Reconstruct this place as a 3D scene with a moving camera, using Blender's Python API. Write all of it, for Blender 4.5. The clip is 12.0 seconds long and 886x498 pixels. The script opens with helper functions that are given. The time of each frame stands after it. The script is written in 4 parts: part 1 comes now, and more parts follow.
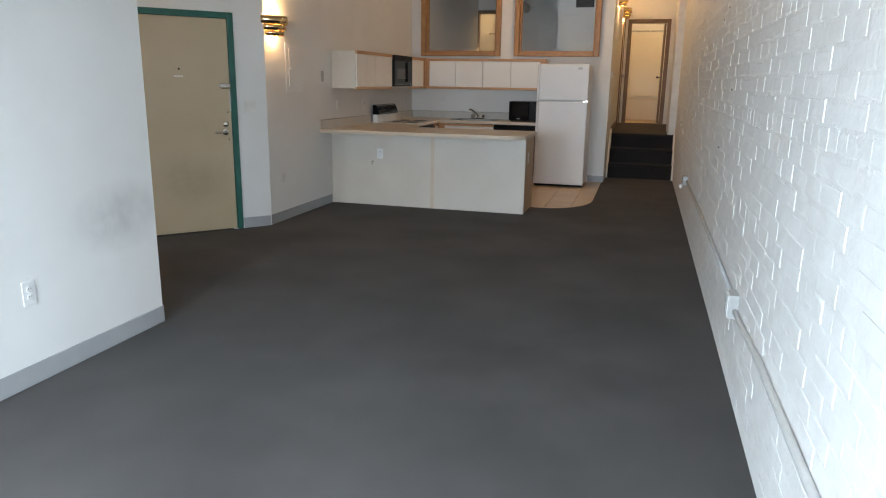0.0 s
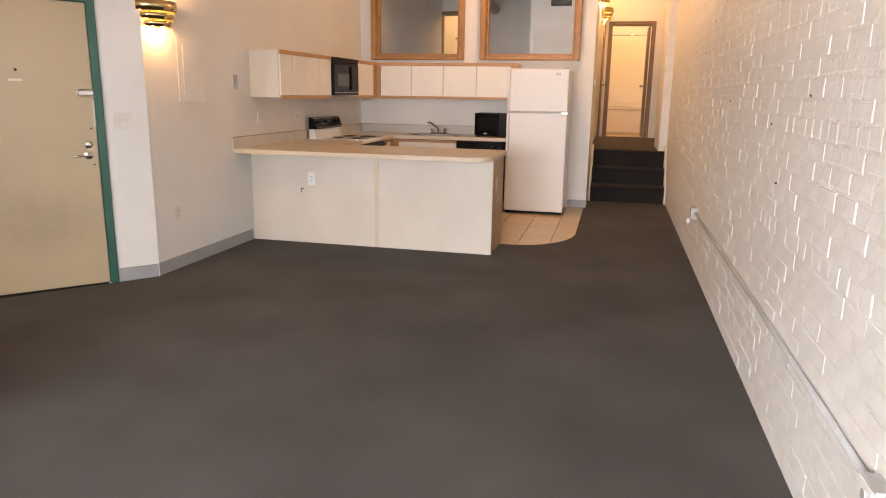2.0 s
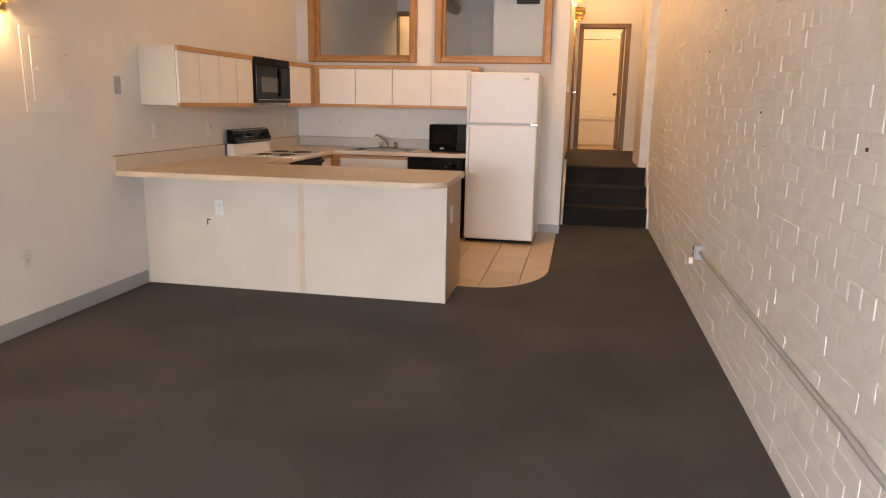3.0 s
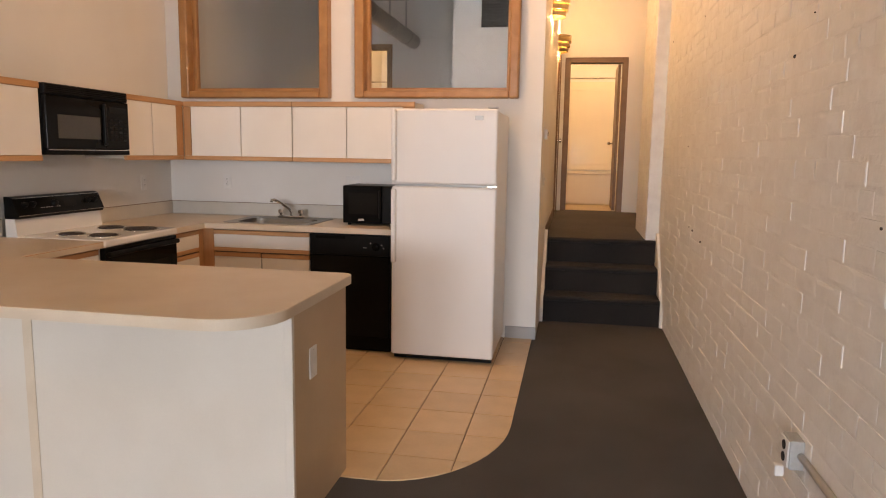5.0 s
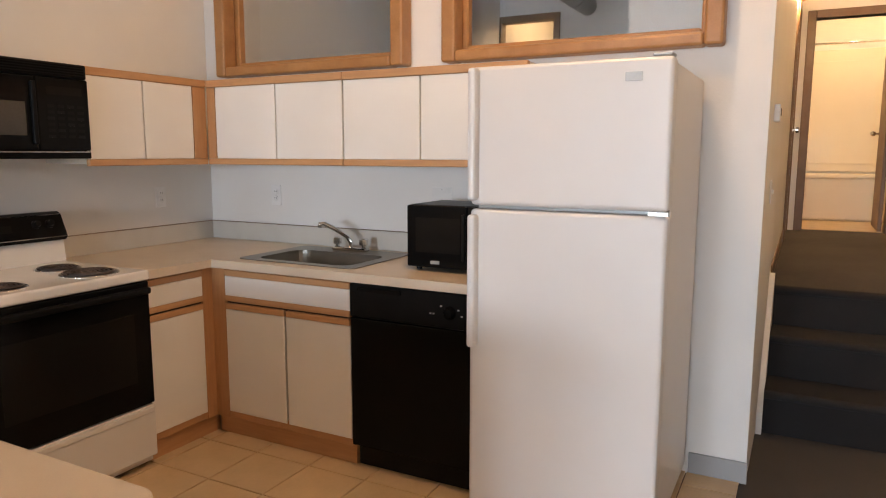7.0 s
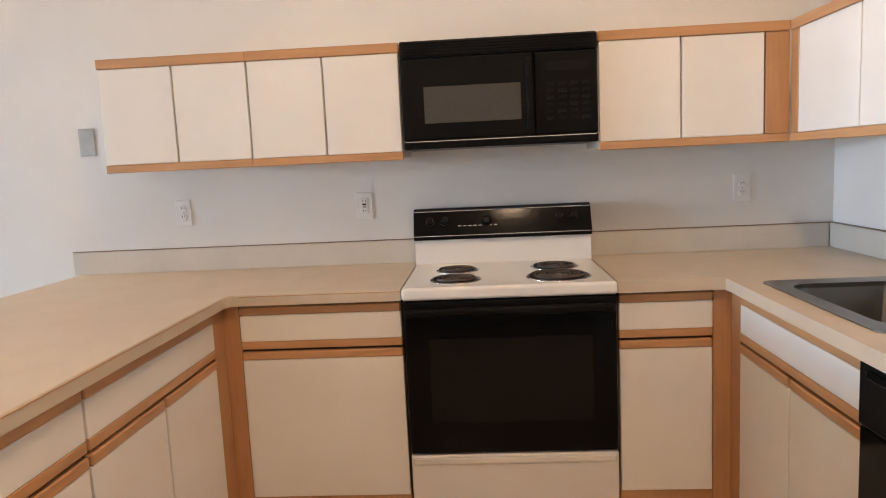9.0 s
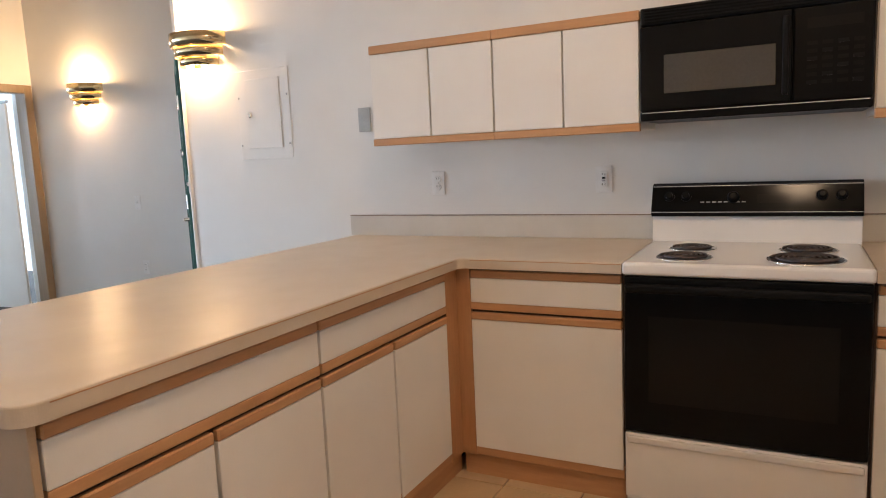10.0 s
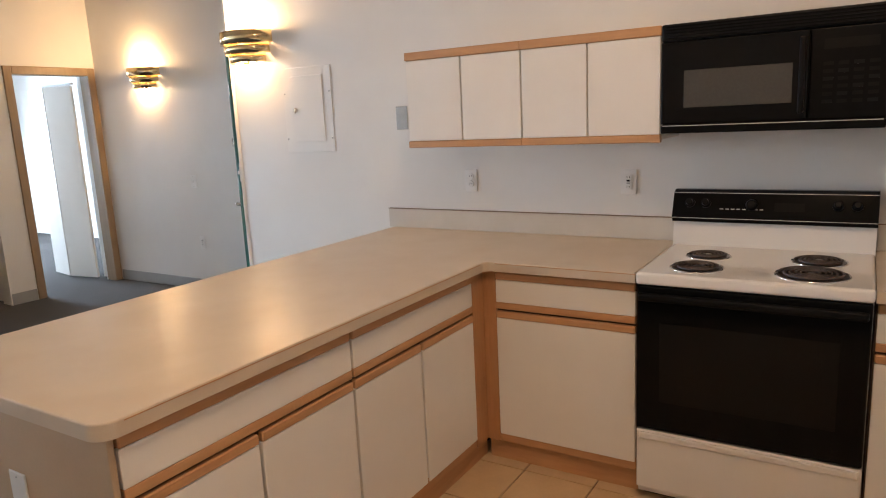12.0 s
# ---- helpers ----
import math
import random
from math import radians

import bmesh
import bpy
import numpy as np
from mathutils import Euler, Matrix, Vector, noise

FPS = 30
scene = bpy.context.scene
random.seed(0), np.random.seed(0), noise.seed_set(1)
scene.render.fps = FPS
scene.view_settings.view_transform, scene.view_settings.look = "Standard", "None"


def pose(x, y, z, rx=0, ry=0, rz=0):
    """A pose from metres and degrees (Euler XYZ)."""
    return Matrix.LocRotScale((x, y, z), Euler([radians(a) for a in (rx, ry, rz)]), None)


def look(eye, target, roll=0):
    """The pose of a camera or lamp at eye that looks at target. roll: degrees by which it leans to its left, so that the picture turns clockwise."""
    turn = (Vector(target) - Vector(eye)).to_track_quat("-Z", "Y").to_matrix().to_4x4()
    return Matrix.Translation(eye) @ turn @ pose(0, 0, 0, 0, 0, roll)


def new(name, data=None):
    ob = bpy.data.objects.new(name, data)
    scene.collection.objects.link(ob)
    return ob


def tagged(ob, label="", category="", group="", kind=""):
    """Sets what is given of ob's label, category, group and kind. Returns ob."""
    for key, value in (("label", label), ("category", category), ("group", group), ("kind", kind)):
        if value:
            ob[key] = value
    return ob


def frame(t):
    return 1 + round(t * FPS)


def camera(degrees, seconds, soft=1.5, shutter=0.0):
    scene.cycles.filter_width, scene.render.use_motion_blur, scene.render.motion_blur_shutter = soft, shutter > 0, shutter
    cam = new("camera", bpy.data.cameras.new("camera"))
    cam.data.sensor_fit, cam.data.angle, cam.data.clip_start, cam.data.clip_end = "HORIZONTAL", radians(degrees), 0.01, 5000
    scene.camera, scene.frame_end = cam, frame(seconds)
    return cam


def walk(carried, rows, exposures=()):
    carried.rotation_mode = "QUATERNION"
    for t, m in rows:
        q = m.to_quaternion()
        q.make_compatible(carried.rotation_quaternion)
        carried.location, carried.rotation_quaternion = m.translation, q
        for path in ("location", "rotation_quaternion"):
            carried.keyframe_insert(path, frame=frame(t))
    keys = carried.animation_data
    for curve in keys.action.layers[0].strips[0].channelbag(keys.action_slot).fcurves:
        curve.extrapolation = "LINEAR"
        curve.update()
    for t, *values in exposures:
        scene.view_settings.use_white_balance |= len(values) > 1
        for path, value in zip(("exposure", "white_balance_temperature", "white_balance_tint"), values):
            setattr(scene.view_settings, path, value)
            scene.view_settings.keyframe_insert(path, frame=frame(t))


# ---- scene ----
cam = camera(65.5, 12.0, soft=1.1)
PATH = [
    (0, (0.01, -0.117, 1.483), (-0.52, 1.753, 1.01), 0.9),
    (0.5, (0.011, 0.013, 1.49), (-0.515, 1.884, 1.017), 0.9),
    (1, (-0.056, 0.4, 1.44), (-0.582, 2.275, 0.983), 0.7),
    (1.5, (-0.148, 0.988, 1.43), (-0.649, 2.874, 0.988), 0.7),
    (2, (-0.211, 1.579, 1.45), (-0.672, 3.474, 1.008), 0.9),
    (2.5, (-0.276, 2.258, 1.449), (-0.691, 4.166, 1.02), 0.9),
    (3, (-0.345, 2.907, 1.446), (-0.715, 4.827, 1.029), 1.1),
    (3.2, (-0.395, 3.157, 1.42), (-0.74, 5.087, 1.024), 1.4),
    (5, (-0.264, 5.4, 1.45), (-0.63, 7.347, 1.176), 0.9),
    (5.5, (-0.238, 5.998, 1.46), (-0.615, 7.943, 1.188), 0.8),
    (6, (-0.286, 6.529, 1.421), (-0.693, 8.47, 1.166), 0.9),
    (6.5, (-0.373, 7.089, 1.44), (-1.06, 8.948, 1.169), 0.8),
    (6.7, (-0.375, 7.306, 1.445), (-1.148, 9.129, 1.167), 0.7),
    (8.3, (-0.4, 8.792, 1.335), (-2.2, 9.629, 1.092), -2.2),
    (8.5, (-0.454, 8.921, 1.368), (-2.354, 9.484, 1.1), -1.9),
    (9, (-0.559, 9.249, 1.351), (-2.54, 9.127, 1.104), -2.7),
    (9.5, (-0.584, 9.451, 1.327), (-2.451, 8.771, 1.105), -3.1),
    (10, (-0.555, 9.487, 1.306), (-2.315, 8.574, 1.043), -2.6),
    (10.5, (-0.53, 9.49, 1.291), (-2.084, 8.321, 0.822), -2.7),
    (11, (-0.47, 9.535, 1.346), (-1.941, 8.295, 0.798), -2.9),
    (11.5, (-0.441, 9.616, 1.493), (-1.949, 8.395, 1.006), -2.9),
    (12, (-0.459, 9.651, 1.518), (-2.129, 8.617, 1.14), -2.8),
]
walk(cam, [(t, look(eye, target, roll)) for t, eye, target, roll in PATH], [(0, -1.0, 6750, 13), (1.0, -1.05, 7600, 18), (1.5, -0.55, 8200, 23), (2.0, -0.15, 8500, 28), (3.0, -0.3, 8500, 28), (5.5, -0.3, 7800, 24), (6.5, -0.15, 7200, 20), (8.5, 0.1, 6600, 17), (9.0, 0.4, 6300, 15), (9.5, 0.3, 6200, 15), (10, 0.1, 6200, 15), (10.5, 0.15, 6200, 15), (11.5, 0.1, 6300, 15), (12, 0.0, 6400, 16)])

# ---- world, sun, large lights ----
def sky():
    w = bpy.data.worlds.new("sky")
    scene.world = w
    w.use_nodes = True
    nt = w.node_tree
    bg = nt.nodes["Background"]
    s = nt.nodes.new("ShaderNodeTexSky")
    s.sky_type, s.sun_disc = "NISHITA", False
    s.sun_elevation, s.sun_rotation = radians(42), radians(195)
    nt.links.new(s.outputs[0], bg.inputs[0])
    bg.inputs[1].default_value = 0.12


def lamp(name, kind, m, energy, colour, size=None, size_y=None):
    d = bpy.data.lights.new(name, kind)
    d.energy, d.color = energy, colour
    if kind == "AREA":
        d.shape, d.size, d.size_y = "RECTANGLE", size, size_y
    elif kind == "SUN":
        d.angle = radians(0.5)
    elif size:
        d.shadow_soft_size = size
    ob = new(name, d)
    ob.matrix_world = m
    return ob


DAY = (0.66, 0.84, 1.0)
WARM = (1.0, 0.63, 0.29)
sky()
lamp("sun", "SUN", look((-1.4, -8, 8), (-1.0, 0.5, 0)), 3.0, (1.0, 0.95, 0.88))
# sky light through the front windows and the side room's window
lamp("front_window_light", "AREA", pose(-2.15, -1.72, 1.5, 25, 0, 0), 720, DAY, 1.4, 2.6)
lamp("front_window_light", "AREA", pose(-0.35, -1.72, 1.5, 25, 0, 0), 720, DAY, 1.4, 2.6)
lamp("side_window_light", "AREA", pose(-4.2, -1.72, 1.6, 62, 0, 0), 430, DAY, 1.3, 1.9)


# ---- materials ----
def material(name, colour, rough=0.6, metal=0.0, colour2=None, scale=4.0, grain=0.0, grain_scale=300.0, bump=0.0, bump_scale=200.0,
             stretch=(1, 1, 1), island=0.0, coat=0.0, rough_var=0.0, low=0.35, high=0.65, spec=0.5, stain=None, sheen=0.0):
    m = bpy.data.materials.new(name)
    m.use_nodes = True
    nt = m.node_tree
    n, l = nt.nodes, nt.links
    b = n["Principled BSDF"]
    b.inputs["Specular IOR Level"].default_value = spec
    b.inputs["Roughness"].default_value = rough
    b.inputs["Metallic"].default_value = metal
    b.inputs["Coat Weight"].default_value = coat
    b.inputs["Sheen Weight"].default_value, b.inputs["Sheen Roughness"].default_value = sheen, 0.6
    tc = n.new("ShaderNodeTexCoord")
    mp = n.new("ShaderNodeMapping")
    mp.inputs["Scale"].default_value = stretch
    l.new(tc.outputs["Object"], mp.inputs[0])

    def tex(sc, detail=4.0):
        t = n.new("ShaderNodeTexNoise")
        t.inputs["Scale"].default_value, t.inputs["Detail"].default_value = sc, detail
        l.new(mp.outputs[0], t.inputs["Vector"])
        return t.outputs["Fac"]

    c2 = colour2 or tuple(c * 0.9 for c in colour)
    ramp = n.new("ShaderNodeValToRGB")
    ramp.color_ramp.elements[0].position, ramp.color_ramp.elements[1].position = low, high
    ramp.color_ramp.elements[0].color, ramp.color_ramp.elements[1].color = (*c2, 1), (*colour, 1)
    l.new(tex(scale), ramp.inputs[0])
    out = ramp.outputs[0]

    def scaled(col, fac, lo, hi):
        mr = n.new("ShaderNodeMapRange")
        mr.inputs["To Min"].default_value, mr.inputs["To Max"].default_value = lo, hi
        l.new(fac, mr.inputs[0])
        mx = n.new("ShaderNodeVectorMath")
        mx.operation = "SCALE"
        l.new(col, mx.inputs[0])
        l.new(mr.outputs[0], mx.inputs["Scale"])
        return mx.outputs[0]

    if grain:
        out = scaled(out, tex(grain_scale, 2.0), 1 - grain, 1 + grain)
    if island:
        oi = n.new("ShaderNodeObjectInfo")
        out = scaled(out, oi.outputs["Random"], 1 - island, 1 + island * 0.4)
    if stain:
        # a soft scuff: centre, half sizes, depth
        sm = n.new("ShaderNodeMapping")
        sm.vector_type = "TEXTURE"
        sm.inputs["Location"].default_value, sm.inputs["Scale"].default_value = stain[0], stain[1]
        l.new(tc.outputs["Object"], sm.inputs[0])
        gr = n.new("ShaderNodeTexGradient")
        gr.gradient_type = "SPHERICAL"
        l.new(sm.outputs[0], gr.inputs[0])
        mu = n.new("ShaderNodeMath")
        mu.operation = "MULTIPLY"
        l.new(gr.outputs["Fac"], mu.inputs[0])
        l.new(tex(9.0), mu.inputs[1])
        out = scaled(out, mu.outputs[0], 1.0, 1.0 - stain[2])
    l.new(out, b.inputs["Base Color"])
    if rough_var:
        mr = n.new("ShaderNodeMapRange")
        mr.inputs["To Min"].default_value, mr.inputs["To Max"].default_value = max(0.02, rough - rough_var), rough + rough_var
        l.new(tex(scale * 2.3), mr.inputs[0])
        l.new(mr.outputs[0], b.inputs["Roughness"])
    if bump:
        bp = n.new("ShaderNodeBump")
        bp.inputs["Strength"].default_value, bp.inputs["Distance"].default_value = 1.0, bump
        l.new(tex(bump_scale, 3.0), bp.inputs["Height"])
        l.new(bp.outputs[0], b.inputs["Normal"])
    return m


def glow(name, colour, strength):
    m = bpy.data.materials.new(name)
    m.use_nodes = True
    b = m.node_tree.nodes["Principled BSDF"]
    b.inputs["Base Color"].default_value = (*colour, 1)
    b.inputs["Emission Color"].default_value = (*colour, 1)
    b.inputs["Emission Strength"].default_value = strength
    return m


def glass(name):
    m = bpy.data.materials.new(name)
    m.use_nodes = True
    b = m.node_tree.nodes["Principled BSDF"]
    b.inputs["Base Color"].default_value = (0.93, 0.95, 0.96, 1)
    b.inputs["Transmission Weight"].default_value = 1.0
    b.inputs["Roughness"].default_value = 0.01
    b.inputs["IOR"].default_value = 1.5
    return m


WALL = material("painted_drywall", (0.78, 0.765, 0.735), 0.55, colour2=(0.73, 0.71, 0.68), scale=1.3, bump=0.0006, bump_scale=160, grain=0.015, grain_scale=500)
SCUFFED = material("scuffed_drywall", (0.78, 0.765, 0.735), 0.55, colour2=(0.73, 0.71, 0.68), scale=1.3, bump=0.0006, bump_scale=160, grain=0.015, grain_scale=500, stain=((-2.775, 3.05, 0.72), (0.3, 0.42, 0.22), 0.55))
# Never in view; kept darker than the walls to cut bounced light.
CEIL = material("darkened_ceiling_paint", (0.52, 0.49, 0.45), 0.8, scale=2, bump=0.001, bump_scale=90)
BRICK = material("white_painted_brick", (0.80, 0.79, 0.765), 0.5, colour2=(0.745, 0.73, 0.70), scale=7, bump=0.003, bump_scale=26, grain=0.05, grain_scale=60, rough_var=0.12, spec=0.35)
MORTAR = material("painted_mortar", (0.79, 0.78, 0.755), 0.5, colour2=(0.71, 0.69, 0.66), scale=9, bump=0.005, bump_scale=40)
HOLE = material("dark_hole", (0.05, 0.045, 0.04), 0.9)
CARPET = material("dark_carpet", (0.067, 0.060, 0.056), 0.95, colour2=(0.042, 0.037, 0.034), scale=1.3, grain=0.45, grain_scale=520, bump=0.004, bump_scale=380, sheen=0.03)
TILE = material("beige_floor_tile", (0.64, 0.46, 0.275), 0.32, colour2=(0.58, 0.41, 0.235), scale=6, grain=0.05, grain_scale=90, island=0.07, rough_var=0.08, bump=0.0004, bump_scale=60)
GROUT = material("brown_grout", (0.19, 0.115, 0.07), 0.9, scale=30, grain=0.2, grain_scale=300)
OAK = material("honey_oak", (0.50, 0.26, 0.115), 0.42, colour2=(0.44, 0.22, 0.095), scale=9, stretch=(6, 6, 0.5), grain=0.06, grain_scale=60, bump=0.0004, bump_scale=120)
OAKX = material("honey_oak_rail", (0.55, 0.30, 0.14), 0.42, colour2=(0.49, 0.255, 0.115), scale=9, stretch=(0.5, 6, 6), grain=0.06, grain_scale=60, bump=0.0004, bump_scale=120)
WINOAK = material("stained_oak_window_frame", (0.40, 0.20, 0.075), 0.4, colour2=(0.33, 0.155, 0.055), scale=5, stretch=(2, 2, 2), grain=0.10, grain_scale=60, bump=0.0006, bump_scale=90)
BROWN = material("brown_painted_trim", (0.21, 0.125, 0.07), 0.45, colour2=(0.17, 0.10, 0.055), scale=7, grain=0.08, grain_scale=90)
CASING = material("tan_wood_casing", (0.33, 0.235, 0.145), 0.45, colour2=(0.29, 0.20, 0.12), scale=7, stretch=(6, 6, 0.5), grain=0.06, grain_scale=70)
LAMI = material("white_laminate", (0.82, 0.795, 0.75), 0.38, colour2=(0.79, 0.76, 0.71), scale=3, grain=0.02, grain_scale=240, bump=0.00015, bump_scale=900)
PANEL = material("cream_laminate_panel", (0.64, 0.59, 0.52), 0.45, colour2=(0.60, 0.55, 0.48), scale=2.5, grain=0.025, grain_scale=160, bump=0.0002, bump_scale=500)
COUNTER = material("beige_laminate_counter", (0.62, 0.52, 0.405), 0.33, colour2=(0.58, 0.475, 0.36), scale=5, grain=0.07, grain_scale=420, rough_var=0.06)
SPLASH = material("grey_beige_backsplash", (0.58, 0.545, 0.49), 0.4, colour2=(0.54, 0.505, 0.45), scale=6, grain=0.06, grain_scale=420)
ENAMEL = material("white_enamel", (0.77, 0.75, 0.72), 0.16, colour2=(0.75, 0.725, 0.69), scale=3, coat=0.3)
FRIDGE = material("textured_white_steel", (0.74, 0.725, 0.71), 0.33, colour2=(0.72, 0.70, 0.68), scale=2, bump=0.0004, bump_scale=420)
BLACK = material("black_gloss", (0.006, 0.006, 0.006), 0.10, colour2=(0.005, 0.005, 0.005), scale=4, rough_var=0.03, spec=0.08)
BLACKM = material("black_plastic", (0.010, 0.010, 0.010), 0.32, colour2=(0.007, 0.007, 0.007), scale=6, rough_var=0.06, spec=0.07)
SMOKE = material("smoked_window", (0.012, 0.011, 0.010), 0.10, scale=5, spec=0.08)
GREYMW = material("grey_mesh_window", (0.05, 0.046, 0.04), 0.25, scale=90, grain=0.2, grain_scale=900)
STEEL = material("brushed_steel", (0.30, 0.285, 0.26), 0.34, 1.0, colour2=(0.27, 0.255, 0.23), scale=4)
CHROME = material("chrome", (0.75, 0.74, 0.72), 0.1, 1.0, scale=6)
BRASS = material("polished_brass", (0.74, 0.58, 0.34), 0.14, 1.0, colour2=(0.66, 0.50, 0.27), scale=9, rough_var=0.05)
BOWL = material("dark_enamel_bowl", (0.022, 0.015, 0.012), 0.3, colour2=(0.045, 0.026, 0.018), scale=20)
# CARPET again in a much darker tone, for the steps only
STEPC = material("darker_step_carpet", (0.020, 0.017, 0.016), 0.95, colour2=(0.012, 0.010, 0.010), scale=1.7, grain=0.4, grain_scale=480, bump=0.004, bump_scale=360, sheen=0.03)
COIL = material("burner_coil", (0.035, 0.028, 0.025), 0.55, colour2=(0.07, 0.045, 0.035), scale=25)
IVORY = material("ivory_plastic", (0.74, 0.71, 0.65), 0.4, scale=9)
WHITEP = material("white_plastic", (0.80, 0.79, 0.77), 0.35, scale=9)
SLOT = material("dark_slot", (0.03, 0.03, 0.03), 0.6)
GREEN = material("green_painted_steel", (0.018, 0.12, 0.09), 0.38, colour2=(0.014, 0.095, 0.072), scale=5, grain=0.08, grain_scale=60)
TAN = material("tan_painted_door", (0.50, 0.39, 0.26), 0.3, colour2=(0.46, 0.36, 0.235), scale=1.6, grain=0.02, grain_scale=200, bump=0.0002, bump_scale=150, stain=((0.75, 0.0, 0.5), (0.5, 0.3, 0.3), 0.3))
BASE = material("grey_vinyl_base", (0.36, 0.36, 0.36), 0.45, colour2=(0.32, 0.32, 0.32), scale=4, grain=0.03, grain_scale=100)
WTRIM = material("white_skirt_paint", (0.76, 0.735, 0.68), 0.4, scale=4, grain=0.03, grain_scale=80)
GREYM = material("grey_painted_metal", (0.45, 0.45, 0.44), 0.4, 0.2, scale=12, grain=0.1, grain_scale=90)
GALV = material("painted_conduit", (0.52, 0.51, 0.49), 0.4, scale=14, grain=0.08, grain_scale=70)
TUB = material("cream_acrylic", (0.80, 0.72, 0.58), 0.4, colour2=(0.78, 0.69, 0.55), scale=2, coat=0.05)
GLASS = glass("window_glass")
BULB = glow("lit_bulb", (1.0, 0.72, 0.38), 60)


# ---- mesh helpers ----
def box(bm, x0, x1, y0, y1, z0, z1, bev=0.0, seg=1):
    m = Matrix.LocRotScale(((x0 + x1) / 2, (y0 + y1) / 2, (z0 + z1) / 2), None, (abs(x1 - x0), abs(y1 - y0), abs(z1 - z0)))
    r = bmesh.ops.create_cube(bm, size=1.0, matrix=m)
    if bev:
        es = {e for v in r["verts"] for e in v.link_edges}
        bmesh.ops.bevel(bm, geom=list(es), offset=bev, segments=seg, affect="EDGES", profile=0.5)
    return bm


def cyl(bm, p, q, r, r2=None, n=20):
    p, q = Vector(p), Vector(q)
    d = q - p
    m = Matrix.Translation((p + q) / 2) @ d.to_track_quat("Z", "Y").to_matrix().to_4x4()
    bmesh.ops.create_cone(bm, cap_ends=True, segments=n, radius1=r, radius2=r if r2 is None else r2, depth=d.length, matrix=m)
    return bm


def lathe(bm, centre, prof, n=28, flat=1.0):
    rings = []
    for r, z in prof:
        rings.append([bm.verts.new((centre[0] + r * math.cos(2 * math.pi * k / n), centre[1] + flat * r * math.sin(2 * math.pi * k / n), centre[2] + z)) for k in range(n)])
    for a, b in zip(rings, rings[1:]):
        for k in range(n):
            bm.faces.new((a[k], a[(k + 1) % n], b[(k + 1) % n], b[k]))
    bm.faces.new(rings[0][::-1])
    bm.faces.new(rings[-1])
    return bm


def tube(bm, pts, r, n=10):
    """A tube along points."""
    pts = [Vector(p) for p in pts]
    rings = []
    for i, p in enumerate(pts):
        d = (pts[min(i + 1, len(pts) - 1)] - pts[max(i - 1, 0)]).normalized()
        m = d.to_track_quat("Z", "Y").to_matrix()
        rings.append([bm.verts.new(p + m @ Vector((r * math.cos(2 * math.pi * k / n), r * math.sin(2 * math.pi * k / n), 0))) for k in range(n)])
    for a, b in zip(rings, rings[1:]):
        for k in range(n):
            bm.faces.new((a[k], a[(k + 1) % n], b[(k + 1) % n], b[k]))
    bm.faces.new(rings[0][::-1])
    bm.faces.new(rings[-1])
    return bm


def prism(bm, outline, z0, z1, bev=0.0, seg=2):
    """An outline in plan, raised from z0 to z1."""
    lo = [bm.verts.new((x, y, z0)) for x, y in outline]
    hi = [bm.verts.new((x, y, z1)) for x, y in outline]
    n = len(outline)
    f = [bm.faces.new(lo[::-1]), bm.faces.new(hi)]
    for k in range(n):
        f.append(bm.faces.new((lo[k], lo[(k + 1) % n], hi[(k + 1) % n], hi[k])))
    bmesh.ops.recalc_face_normals(bm, faces=f)
    if bev:
        es = list({e for v in hi for e in v.link_edges if e.other_vert(v) in set(hi)})
        bmesh.ops.bevel(bm, geom=es, offset=bev, segments=seg, affect="EDGES", profile=0.5)
    return bm


def mesh_of(name, bm, mat, smooth=False):
    me = bpy.data.meshes.new(name)
    bm.normal_update()
    bm.to_mesh(me)
    bm.free()
    me.materials.append(mat)
    if smooth:
        for p in me.polygons:
            p.use_smooth = True
    return me


def part(name, bm, mat, parent=None, label="", smooth=False, m=None):
    ob = new(name, mesh_of(name, bm, mat, smooth))
    if parent is not None:
        ob.parent = parent
    if m is not None:
        ob.matrix_basis = m
    if label:
        ob["label"] = label
    return ob


def thing(name, m, label, category, group=""):
    ob = new(name)
    ob.empty_display_size = 0.1
    ob.matrix_basis = m
    return tagged(ob, label, category, group)


def structure(name, bm, mat, label, category):
    return tagged(part(name, bm, mat), label, category, kind="structure")


def B():
    return bmesh.new()


def wall_with_holes(axis, at0, at1, a0, a1, z0, z1, holes):
    """A wall across one axis ('x' or 'y') between at0 and at1, along the other from a0 to a1, with rectangular holes (a0, a1, z0, z1)."""
    bm = B()
    cuts = sorted({a0, a1, *[h[0] for h in holes], *[h[1] for h in holes]})
    for c0, c1 in zip(cuts, cuts[1:]):
        spans, z = [], z0
        for h in sorted((h for h in holes if h[0] <= c0 and h[1] >= c1), key=lambda h: h[2]):
            if h[2] > z:
                spans.append((z, h[2]))
            z = h[3]
        if z < z1:
            spans.append((z, z1))
        for s0, s1 in spans:
            if axis == "x":
                box(bm, at0, at1, c0, c1, s0, s1)
            else:
                box(bm, c0, c1, at0, at1, s0, s1)
    bmesh.ops.remove_doubles(bm, verts=bm.verts, dist=0.0005)
    seen = {}
    for f in bm.faces:
        c = f.calc_center_median()
        seen.setdefault((round(c.x, 3), round(c.y, 3), round(c.z, 3)), []).append(f)
    bmesh.ops.delete(bm, geom=[f for fs in seen.values() if len(fs) > 1 for f in fs], context="FACES")
    return bm


# ---- the large structure ----
XL, XB, YS, HALL, TOP = -3.64, 0.525, 10.765, 0.68, 3.6
XH, YT = -0.52, 11.42      # hall wall, foot of the steps
CT = 0.914

